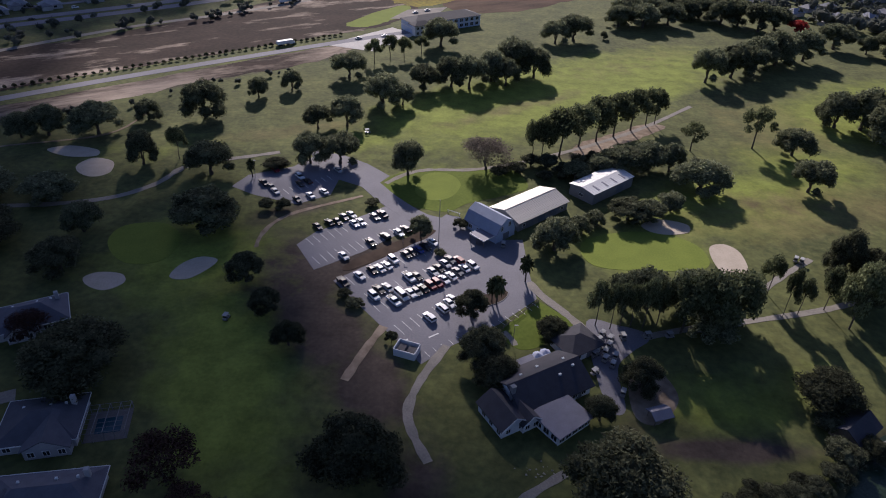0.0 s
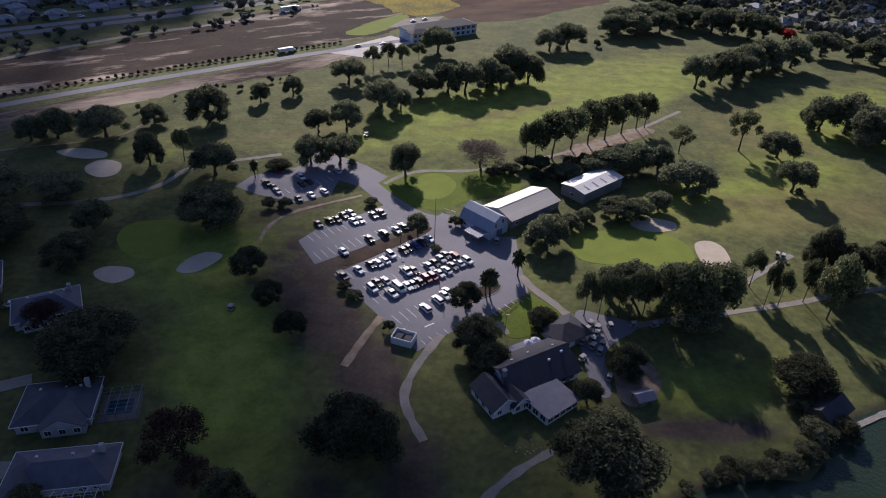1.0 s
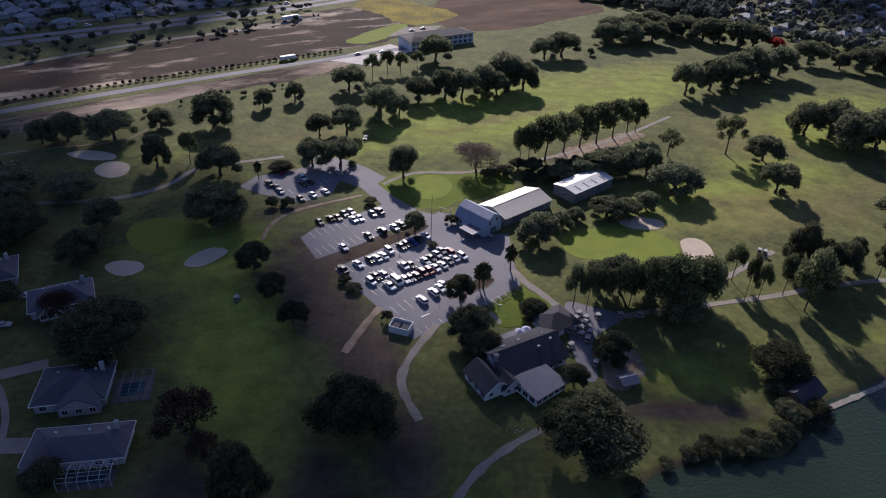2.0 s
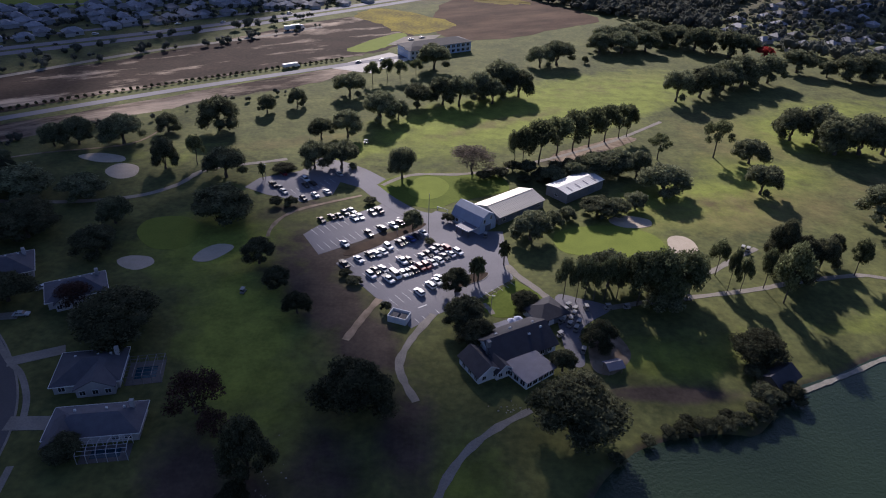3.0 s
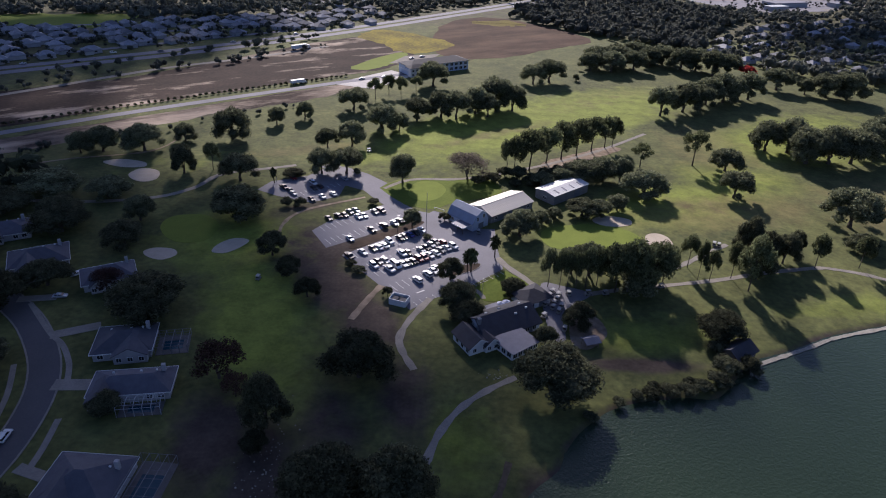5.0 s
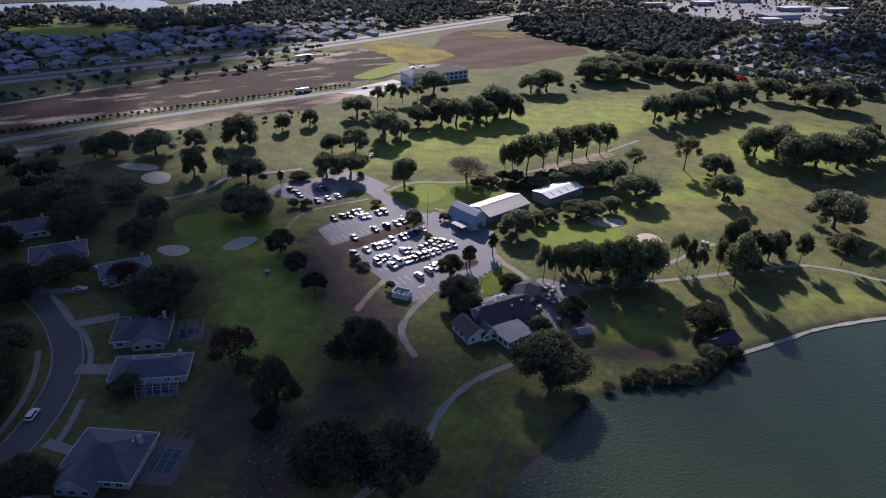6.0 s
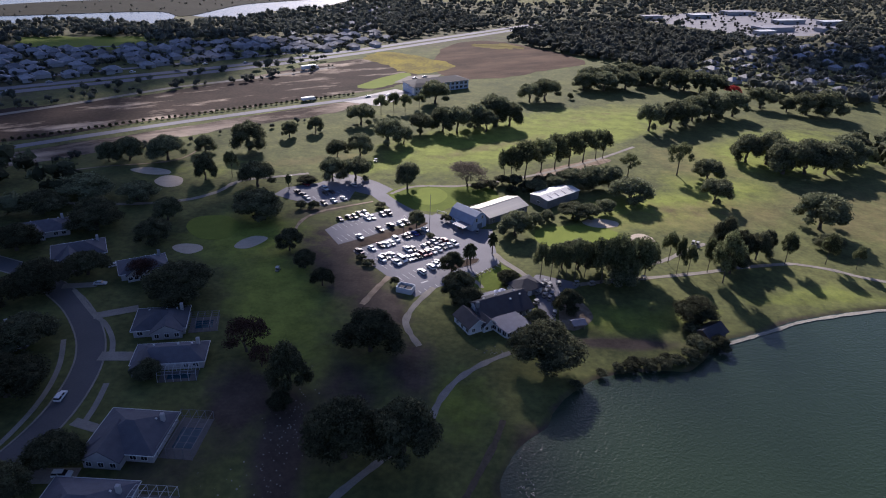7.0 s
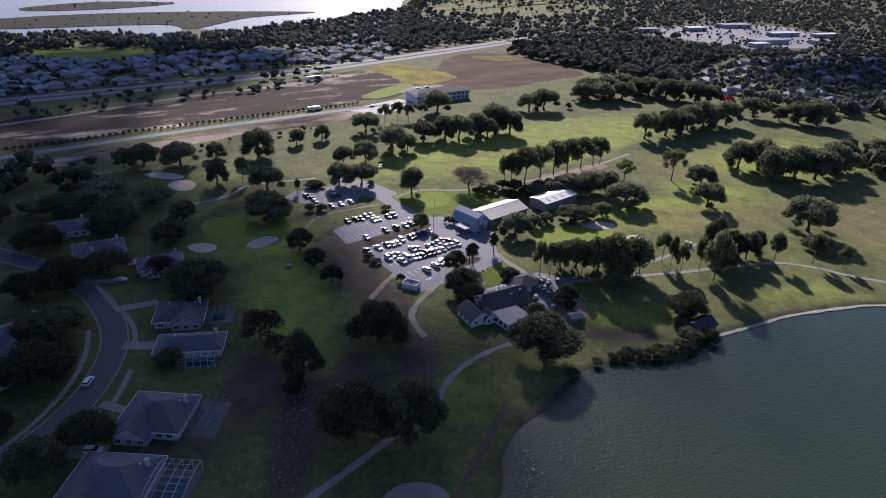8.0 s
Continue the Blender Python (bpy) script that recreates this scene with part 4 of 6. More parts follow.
def gable_wall(length, width, wall, ridge):
    return turned(prism(bmesh.new(), [(-width / 2, 0), (width / 2, 0), (width / 2, wall), (0, ridge), (-width / 2, wall)], -length / 2, length / 2))


def hip_roof(x0, x1, y0, y1, wall, ridge, over=0.5, thick=0.2):
    """A hipped roof with a fascia."""
    bm = bmesh.new()
    x0, x1, y0, y1 = x0 - over, x1 + over, y0 - over, y1 + over
    run = min(x1 - x0, y1 - y0) / 2
    if x1 - x0 >= y1 - y0:
        a, b = (x0 + run, (y0 + y1) / 2, ridge), (x1 - run, (y0 + y1) / 2, ridge)
    else:
        a, b = ((x0 + x1) / 2, y0 + run, ridge), ((x0 + x1) / 2, y1 - run, ridge)
    if a == b or (Vector(a) - Vector(b)).length < 0.3:
        b = (b[0] + 0.3, b[1], b[2])
    low = [bm.verts.new((x, y, wall - thick)) for x, y in ((x0, y0), (x1, y0), (x1, y1), (x0, y1))]
    up = [bm.verts.new((x, y, wall)) for x, y in ((x0, y0), (x1, y0), (x1, y1), (x0, y1))]
    for v in (a, b):
        bm.verts.new(v)
    bmesh.ops.convex_hull(bm, input=bm.verts)
    return bm


def window(root, x, y, z, w, h, turn=0.0, name="window"):
    """A framed pane set on a wall; faces -y before it is turned."""
    m = pose(x, y, z, 0, 0, turn)
    fr = boxes((-w / 2 - 0.1, w / 2 + 0.1, -0.10, 0.05, -0.1, 0.0), (-w / 2 - 0.1, w / 2 + 0.1, -0.10, 0.05, h, h + 0.1), (-w / 2 - 0.1, -w / 2, -0.10, 0.05, 0, h), (w / 2, w / 2 + 0.1, -0.10, 0.05, 0, h), (-0.04, 0.04, -0.09, 0.05, 0, h))
    fr.transform(m)
    ob = part(name, fr, TRIM, root)
    gl = boxes((-w / 2, w / 2, -0.06, 0.04, 0, h))
    gl.transform(m)
    part("pane", gl, PANE, ob, "dark window glass")
    return ob


def door(root, x, y, w, h, turn=0.0, mat=None):
    m = pose(x, y, 0, 0, 0, turn)
    d = boxes((-w / 2, w / 2, -0.09, 0.05, 0.02, h), (-w / 2 - 0.12, -w / 2, -0.12, 0.05, 0.02, h + 0.1), (w / 2, w / 2 + 0.12, -0.12, 0.05, 0.02, h + 0.1))
    d.transform(m)
    return part("door", d, mat or DOOR_PAINT, root)


def panels(root, x0, x1, ya, za, yb, zb, count, mat, name="roof_panel", thick=0.06):
    """Long standing-seam sheets side by side down one slope."""
    step = (x1 - x0) / count
    slope = Vector((0, yb - ya, zb - za))
    up = Vector((1, 0, 0)).cross(slope).normalized()
    up = up if up.z > 0 else -up
    bm = bmesh.new()
    c = [Vector((step * u, ya if v == 0 else yb, za if v == 0 else zb)) for u, v in ((0.004, 0), (0.996, 0), (0.996, 1), (0.004, 1))]
    top = [bm.verts.new(p + up * thick) for p in c]
    rib = [bm.verts.new(p + up * (thick + 0.03)) for p in (c[0], c[0] + Vector((0.08, 0, 0)), c[3] + Vector((0.08, 0, 0)), c[3])]
    low = [bm.verts.new(p) for p in c]
    for f in (top, rib):
        bm.faces.new(f)
    for i in range(4):
        bm.faces.new((low[i], low[(i + 1) % 4], top[(i + 1) % 4], top[i]))
    for i in (1, 3):
        bm.faces.new((top[i], top[(i + 1) % 4], rib[(i + 1) % 4], rib[i]))
    first = part(name, bm, mat, root)
    first.location = (x0, 0, 0)
    for k in range(1, count):
        ob = new(name, first.data)
        ob.parent, ob.location = root, (x0 + k * step, 0, 0)


# ---------------------------------------------------------------- barns
def gambrel_barn():
    root = tagged(new("barn"), "pale blue gambrel-roofed barn beside the car park", "barn")
    root.matrix_basis = pose(15.3, 185.6, 0, 0, 0, -44)
    L, W = 14.0, 9.2
    prof = [(-W / 2, 0), (W / 2, 0), (W / 2, 3.2), (W / 2 - 1.7, 6.3), (0, 7.9), (-W / 2 + 1.7, 6.3), (-W / 2, 3.2)]
    part("wall", turned(prism(bmesh.new(), prof, -L / 2, L / 2)), BLUE_SIDING, root)
    o, t = 0.35, 0.18
    skin = [(-W / 2 - o, 3.0), (-W / 2 + 1.7, 6.34), (0, 7.95), (W / 2 - 1.7, 6.34), (W / 2 + o, 3.0)]
    bm = prism(bmesh.new(), skin + [(x * 1.02, z + t) for x, z in skin[::-1]], -L / 2 - 0.4, L / 2 + 0.4)
    part("roof", turned(bm), BLUE_ROOF, root, "blue-grey gambrel roof")
    window(root, L / 2 + 0.05, 1.6, 4.6, 1.0, 1.6, 90)
    window(root, L / 2 + 0.05, -2.0, 3.9, 0.9, 1.6, 90)
    door(root, L / 2, 0.2, 2.6, 2.6, 90)
    for x in (-4.5, -1.0, 3.0):
        window(root, x, -W / 2 - 0.02, 1.1, 1.2, 1.2)
    awn = tagged(new("awning"), "flat white-edged porch roof on timber posts", "porch")
    awn.matrix_basis = pose(12.6, 178.3, 0, 0, 0, -44)
    part("roof", boxes((-3.2, 3.2, -2.6, 2.6, 2.7, 2.92), bevel=0.04), LILAC_ROOF, awn)
    part("fascia", boxes((-3.3, 3.3, -2.75, -2.6, 2.6, 3.0), (-3.3, -3.2, -2.6, 2.6, 2.6, 3.0), (3.2, 3.3, -2.6, 2.6, 2.6, 3.0)), TRIM, awn)
    for x in (-3.0, 0, 3.0):
        part("post", boxes((x - 0.09, x + 0.09, -2.5, -2.32, 0.02, 2.7)), WOOD, awn)


def long_barn():
    root = tagged(new("long_barn"), "long low barn with a beige ribbed metal roof", "barn")
    root.matrix_basis = pose(29.6, 199.2, 0, 0, 0, 42.5)
    L, W, wall, ridge = 25.0, 13.6, 3.4, 5.4
    part("wall", gable_wall(L, W, wall, ridge - 0.1), GREY_WALL, root)
    part("roof", gable_roof(L, W, wall, ridge, 0.5, 0.15), METAL_ROOF, root)
    for s in (-1, 1):
        panels(root, -L / 2 - 0.5, L / 2 + 0.5, s * (W / 2 + 0.5), wall - 0.05, 0, ridge + 0.17, 26, METAL_ROOF)
    part("ridge_cap", boxes((-L / 2 - 0.5, L / 2 + 0.5, -0.22, 0.22, ridge + 0.2, ridge + 0.32)), METAL_ROOF, root)
    for x in (-7, -1, 5):
        door(root, x, -W / 2 - 0.02, 3.0, 2.7)
    for x in (-10, 9.5):
        window(root, x, -W / 2 - 0.02, 1.2, 1.4, 1.1)


def white_shed():
    root = tagged(new("machine_shed"), "grey shed with a white metal roof and skylights", "shed")
    root.matrix_basis = pose(58.3, 219.0, 0, 0, 0, 43)
    L, W, wall, ridge = 24.0, 11.0, 4.3, 5.1
    part("wall", gable_wall(L, W, wall, ridge - 0.1), GREY_WALL, root)
    part("roof", gable_roof(L, W, wall, ridge, 0.3, 0.15), WHITE_ROOF, root)
    for s in (-1, 1):
        panels(root, -L / 2 - 0.3, L / 2 + 0.3, s * (W / 2 + 0.3), wall + 0.02, 0, ridge + 0.17, 20, WHITE_ROOF)
    for k in range(4):
        x = -8 + k * 5.2
        bm = boxes((-0.35, 0.35, -1.6, 1.6, -0.03, 0.06))
        bm.transform(Matrix.Translation((x, -3.2, 4.86)) @ Matrix.Rotation(math.atan2(0.8, 5.5), 4, "X"))
        part("skylight", bm, LILAC_ROOF, root, "grey translucent skylight strip")
    door(root, 4, -W / 2 - 0.02, 3.6, 3.2)
    window(root, -L / 2 - 0.02, 0, 1.4, 1.6, 1.1, -90)


gambrel_barn()
long_barn()
white_shed()


# ---------------------------------------------------------------- clubhouse
def clubhouse():
    root = tagged(new("clubhouse"), "white clubhouse with a dark shingled gable roof", "clubhouse")
    root.matrix_basis = pose(25.3, 111.2, 0, 0, 0, 32)
    main = gable_wall(20, 13, 2.9, 6.3)
    main.transform(Matrix.Translation((1.2, 0.6, 0)))
    part("wall", main, WHITE_SIDING, root)
    top = gable_roof(20, 13, 2.95, 6.4, 0.7)
    top.transform(Matrix.Translation((1.2, 0.6, 0)))
    part("roof", top, DARK_SHINGLE, root)
    part("chimney", boxes((-9.4, -8.4, -1.6, -0.6, 2.5, 7.4), (-9.5, -8.3, -1.7, -0.5, 7.4, 7.6)), GREY_WALL, root, "tall grey chimney stack")
    for x, y in ((-4.0, 2.6), (1.5, 3.4), (4.5, -1.6), (8.4, 2.2), (9.0, -0.8)):
        z = 6.4 - abs(y - 0.6) * 0.53
        part("roof_vent", boxes((x - 0.4, x + 0.4, y - 0.25, y + 0.25, z - 0.1, z + 0.6), bevel=0.05), TRIM, root, "small white roof vent")
    for gx_, gy_, w, l, peak in ((-12.4, -2.6, 7.0, 9.6, 4.9), (-8.4, -5.6, 4.6, 5.6, 4.4)):
        m = pose(gx_, gy_, 0, 0, 0, 90)
        wall = gable_wall(l, w, 2.7, peak)
        wall.transform(m)
        part("gable_wing", wall, WHITE_SIDING, root, "white gabled wing")
        roof = gable_roof(l, w, 2.75, peak + 0.1, 0.55)
        roof.transform(m)
        part("wing_roof", roof, DARK_SHINGLE, root)
        for dx in (-w / 4, w / 4):
            window(root, gx_ + dx, gy_ - l / 2 - 0.03, 0.9, 1.1, 1.2)
        trimming = bmesh.new()
        for s in (-1, 1):
            tube(trimming, (gx_ + s * (w / 2 + 0.5), gy_ - l / 2 - 0.6, 2.55), (gx_, gy_ - l / 2 - 0.6, peak + 0.25), 0.14, 0.14, 4)
        part("barge_board", trimming, TRIM, root, "white barge boards")
    for y in (-6.5, -3.5, -0.5):
        window(root, -16.13, y, 0.9, 1.3, 1.2, -90)
    turn = pose(-1.4, -10.4, 0, 0, 0, 8)
    hall = boxes((-5.0, 5.4, -4.0, 5.0, 0, 2.5))
    hall.transform(turn)
    part("annex_wall", hall, WHITE_SIDING, root)
    slab = boxes((-5.5, 5.9, -4.6, 4.9, 0, 0.24), bevel=0.05)
    slab.transform(turn @ Matrix.Translation((0, 0, 2.72)) @ Matrix.Rotation(radians(2.5), 4, "X"))
    part("annex_roof", slab, LILAC_ROOF, root, "faded lilac flat annex roof")
    for k in range(5):
        p = turn @ Vector((-4.0 + k * 2.1, -4.03, 0.7))
        window(root, p.x, p.y, p.z, 1.6, 1.5, 8)
    for k in range(3):
        p = turn @ Vector((-5.03, -2.6 + k * 2.4, 0.7))
        window(root, p.x, p.y, p.z, 1.6, 1.5, -82)
    for x in (6.4, 9.0):
        window(root, x, -5.93, 0.9, 1.3, 1.3)
    door(root, 7.8, -5.93, 1.1, 2.1)
    part("rear_porch", boxes((-8, 5, 7.2, 10.0, 2.4, 2.6)), LILAC_ROOF, root)
    for x in (-7.5, -3.5, 1, 4.6):
        part("post", boxes((x - 0.08, x + 0.08, 9.7, 9.86, 0, 2.4)), TRIM, root)


def cart_barn():
    root = tagged(new("cart_barn"), "dark-roofed pavilion by the cart yard", "pavilion")
    root.matrix_basis = pose(36.5, 128.2, 0, 0, 0, 33)
    part("wall", boxes((-5.0, 5.0, -4.2, 4.2, 0, 2.7)), WHITE_SIDING, root)
    part("roof", hip_roof(-5, 5, -4.2, 4.2, 2.9, 5.0, 0.8), DARK_SHINGLE, root)
    door(root, 1.5, -4.22, 2.4, 2.3)
    window(root, -2.6, -4.22, 0.9, 1.4, 1.2)


def bin_enclosure():
    root = tagged(new("bin_enclosure"), "white-walled open enclosure with dark bins inside", "enclosure")
    root.matrix_basis = pose(-7.6, 123.2, 0, 0, 0, -18)
    t, a, b = 0.25, 2.9, 2.2
    part("wall", boxes((-a, a, -b, -b + t, 0, 2.2)), WHITE_SIDING, root)
    part("wall", boxes((-a, a, b - t, b, 0, 2.2)), WHITE_SIDING, root)
    for s in (-1, 1):
        part("wall", boxes((s * a - t / 2, s * a + t / 2, -b + t, b - t, 0, 2.2)), WHITE_SIDING, root)
    for x in (-1.3, 1.3):
        bn = tagged(new("waste_bin"), "dark steel waste container", "bin")
        bn.matrix_basis = pose(-7.6, 123.2, 0, 0, 0, -18) @ pose(x, 0, 0)
        part("body", boxes((-0.95, 0.95, -1.2, 1.2, 0.1, 1.5), bevel=0.08), DOOR_PAINT, bn)
        part("lid", boxes((-1.0, 1.0, -1.25, 1.25, 1.52, 1.62), bevel=0.03), DARK_SHINGLE, bn)


def boathouse():
    root = tagged(new("boathouse"), "dark weathered boathouse on piles over the water", "boathouse")
    root.matrix_basis = pose(97.5, 103.5, 0, 0, 0, 38)
    part("wall", gable_wall(9.5, 6.5, 2.4, 4.2), WOOD, root)
    part("roof", gable_roof(9.5, 6.5, 2.4, 4.3, 0.6), DARK_SHINGLE, root)
    for x in (-4.2, 0, 4.2):
        for y in (-3, 3):
            part("pile", boxes((x - 0.15, x + 0.15, y - 0.15, y + 0.15, -2.6, 0.0)), WOOD, root)
    window(root, 0, -3.3, 0.8, 1.4, 1.0)
    door(root, 3, -3.27, 1.0, 2.0)


def shelter():
    root = tagged(new("shelter"), "small open shelter with a pale pitched roof", "shelter")
    root.matrix_basis = pose(52.8, 104.6, 0, 0, 0, 20)
    part("roof", gable_roof(4.6, 3.6, 2.3, 3.1, 0.3), LILAC_ROOF, root)
    for x in (-2, 2):
        for y in (-1.5, 1.5):
            part("post", boxes((x - 0.08, x + 0.08, y - 0.08, y + 0.08, 0.02, 2.35)), WOOD, root)


clubhouse()
cart_barn()
bin_enclosure()
boathouse()
shelter()


# ---------------------------------------------------------------- houses by the street
def pool_cage(x, y, turn, length, width, height, arched):
    root = tagged(new("pool_cage"), "white aluminium screened pool cage beside a house" if arched else "dull bronze screened pool cage beside a house", "pool cage")
    root.matrix_basis = pose(x, y, 0, 0, 0, turn)
    n, m, metal = max(3, round(length / 2.2)), 6, MESH_SCREEN if arched else BRONZE
    def edge(u):
        return height - (0.9 * (2 * u - 1) ** 2 if arched else 0.5 * u)
    for i in range(n + 1):
        px = -length / 2 + length * i / n
        bm = bmesh.new()
        pts = [(px, -width / 2, 0.02)] + [(px, -width / 2 + width * k / m, edge(k / m)) for k in range(m + 1)] + [(px, width / 2, 0.02)]
        for a, b in zip(pts, pts[1:]):
            tube(bm, a, b, 0.09, 0.09, 4)
        part("frame", bm, metal, root)
    for k in range(m + 1):
        py, pz = -width / 2 + width * k / m, edge(k / m)
        part("rail", tube(bmesh.new(), (-length / 2, py, pz), (length / 2, py, pz), 0.07, 0.07, 4), metal, root)
    part("deck", boxes((-length / 2, length / 2, -width / 2, width / 2, 0.01, 0.08)), PAVER, root)
    part("pool", boxes((-length * 0.3, length * 0.3, -width * 0.25, width * 0.25, 0.082, 0.1)), POOL, root, "dark blue swimming pool water")


def house(x, y, turn, L, W, wing, roof_mat, label, ridge=5.8, flip=1):
    root = tagged(new("house"), label, "house")
    root.matrix_basis = pose(x, y, 0, 0, 0, turn)
    part("wall", boxes((-L / 2, L / 2, -W / 2, W / 2, 0, 2.6)), STUCCO, root)
    part("roof", hip_roof(-L / 2, L / 2, -W / 2, W / 2, 2.8, ridge, 0.6), roof_mat, root)
    e, f = L / 2 + 0.62, W / 2 + 0.62
    part("gutter", boxes((-e, e, -f - 0.12, -f, 2.62, 2.84), (-e, e, f, f + 0.12, 2.62, 2.84), (-e - 0.12, -e, -f, f, 2.62, 2.84), (e, e + 0.12, -f, f, 2.62, 2.84)), TRIM, root, "white eaves gutter")
    wx, ww, wd = wing
    part("wing", boxes((wx - ww / 2, wx + ww / 2, -W / 2 - wd, -W / 2 + 1, 0, 2.58)), STUCCO, root)
    m = pose(wx, -wd / 2 - W / 4, 0, 0, 0, 90)
    wr = gable_roof(wd + W / 2, ww, 2.82, 2.8 + (ridge - 2.8) * 0.8, 0.5)
    wr.transform(m)
    part("wing_roof", wr, roof_mat, root)
    gw = gable_wall(0.3, ww, 2.5, 2.7 + (ridge - 2.8) * 0.75)
    gw.transform(pose(wx, -W / 2 - wd + 0.1, 0, 0, 0, 90))
    part("gable", gw, STUCCO, root)
    for k in range(3):
        window(root, wx - ww / 2 + ww * (k + 0.5) / 3, -W / 2 - wd - 0.08, 0.8, 1.3, 1.3)
    for px in (-L / 2 + 2, L / 2 - 2.2, L / 2 - 5):
        if abs(px - wx) > ww / 2 + 1:
            window(root, px, -W / 2 - 0.03, 0.8, 1.5, 1.3)
    g = boxes((-0.08, 0.05, -2.4, 2.4, 0.05, 2.2))
    g.transform(Matrix.Translation((-L / 2, 0, 0)))
    part("garage_door", g, TRIM, root)
    for k, px in enumerate((-0.25, 0.1, 0.3)):
        part("roof_vent", boxes((px * L - 0.25, px * L + 0.25, W * 0.2 - 0.25, W * 0.2 + 0.25, 3.6, 4.9), bevel=0.04), TRIM, root)
    part("chimney", boxes((L * 0.36, L * 0.36 + 1.0, W * 0.2, W * 0.2 + 0.9, 3.0, 6.2)), STUCCO, root)


house(-85.0, 92.8, 14, 15.5, 12.5, (2.6, 9.0, 2.2), SLATE_SHINGLE, "stucco house with a slate-grey hipped and gabled roof")
house(-74.6, 74.6, 11, 20, 9.5, (-6.8, 6.0, 2.6), SLATE_SHINGLE, "low stucco house with a grey hipped roof", 5.2)
house(-70.8, 41.0, -1, 17, 15, (-3.0, 9.0, 3.0), SLATE_SHINGLE, "large stucco house with a dark hipped roof", 6.6)
house(-71.5, 16.8, 0, 19, 15, (-4.0, 9.0, 3.0), SLATE_SHINGLE, "large house with a dark roof beside a pool", 6.4)
house(-131, 75, 52, 18, 13, (-3.0, 7.0, 2.5), SLATE_SHINGLE, "house with a pale grey roof across the street")
house(-136, 137, 30, 18, 13, (-3.0, 7.0, 2.5), SLATE_SHINGLE, "dark-roofed house at the bend of the street")
house(-128, 48, 60, 17, 12, (-3.0, 7.0, 2.5), SLATE_SHINGLE, "grey-roofed house under the street trees")
house(-107, 128, 30, 16, 11, (-3.0, 6.0, 2.0), SLATE_SHINGLE, "small grey-roofed house half hidden by trees")
house(-160, 155, 30, 18, 12, (-3.0, 6.0, 2.0), SLATE_SHINGLE, "dark-roofed house among the trees")
pool_cage(-69.6, 67.2, 11, 10.8, 5.0, 3.6, True)
pool_cage(-57.6, 42.5, -1, 8.6, 15.0, 3.4, False)
pool_cage(-57.0, 17.0, 0, 9.6, 13.0, 4.2, True)
pool_cage(-71.9, 94.6, 14, 9.0, 9.0, 2.8, False)


# ---------------------------------------------------------------- far office building
def office():
    root = tagged(new("office_building"), "two-storey blue and white building with a flat roof", "office building")
    root.matrix_basis = pose(-10.5, 441, 0, 0, 0, 36)
    part("wall", boxes((-26, 26, -8, 8, 0, 6.6)), BLUE_SIDING, root)
    part("roof", hip_roof(-26, 26, -8, 8, 6.8, 9.6, 0.8), DARK_SHINGLE, root)
    part("band", boxes((-26.2, 26.2, -8.2, 8.2, 3.2, 3.7)), WHITE_SIDING, root, "white band between the storeys")
    for k in range(12):
        for z in (0.9, 4.1):
            window(root, -23.5 + k * 4.25, -8.03, z, 2.4, 1.9)
    part("wing", boxes((-27.5, -14, -11.5, -8, 0, 6.2)), WHITE_SIDING, root)
    part("wing_roof", hip_roof(-27.5, -14, -11.5, -4, 6.3, 8.2, 0.5), DARK_SHINGLE, root)
    for k in range(4):
        for z in (0.9, 3.9):
            window(root, -25.6 + k * 3.2, -11.53, z, 1.6, 1.5)


office()


# ---------------------------------------------------------------- vehicles
GLASS = material("car_glass", (0.02, 0.022, 0.028), (0.015, 0.017, 0.02), 1.0, 0.08)
TYRE = material("tyre_rubber", (0.022, 0.022, 0.024), (0.016, 0.016, 0.018), 3.0, 0.9)
RIM = material("alloy_rim", (0.45, 0.45, 0.46), (0.35, 0.35, 0.36), 3.0, 0.35, metal=0.8)
LAMP_CLEAR = material("headlamp_plastic", (0.65, 0.67, 0.70), (0.55, 0.57, 0.6), 3.0, 0.2)
LAMP_RED = material("tail_lamp_plastic", (0.35, 0.02, 0.02), (0.25, 0.015, 0.015), 3.0, 0.25)
PLASTIC = material("black_plastic", (0.03, 0.03, 0.032), (0.02, 0.02, 0.022), 3.0, 0.6)
PAINTS = {k: material(k + "_car_paint", c, tuple(v * 0.88 for v in c), 1.5, 0.42, gloss=0.22) for k, c in
          (("white", (0.78, 0.78, 0.78)), ("black", (0.018, 0.018, 0.021)), ("grey", (0.13, 0.135, 0.145)), ("silver", (0.46, 0.47, 0.49)), ("red", (0.17, 0.012, 0.02)), ("blue", (0.04, 0.07, 0.26)))}
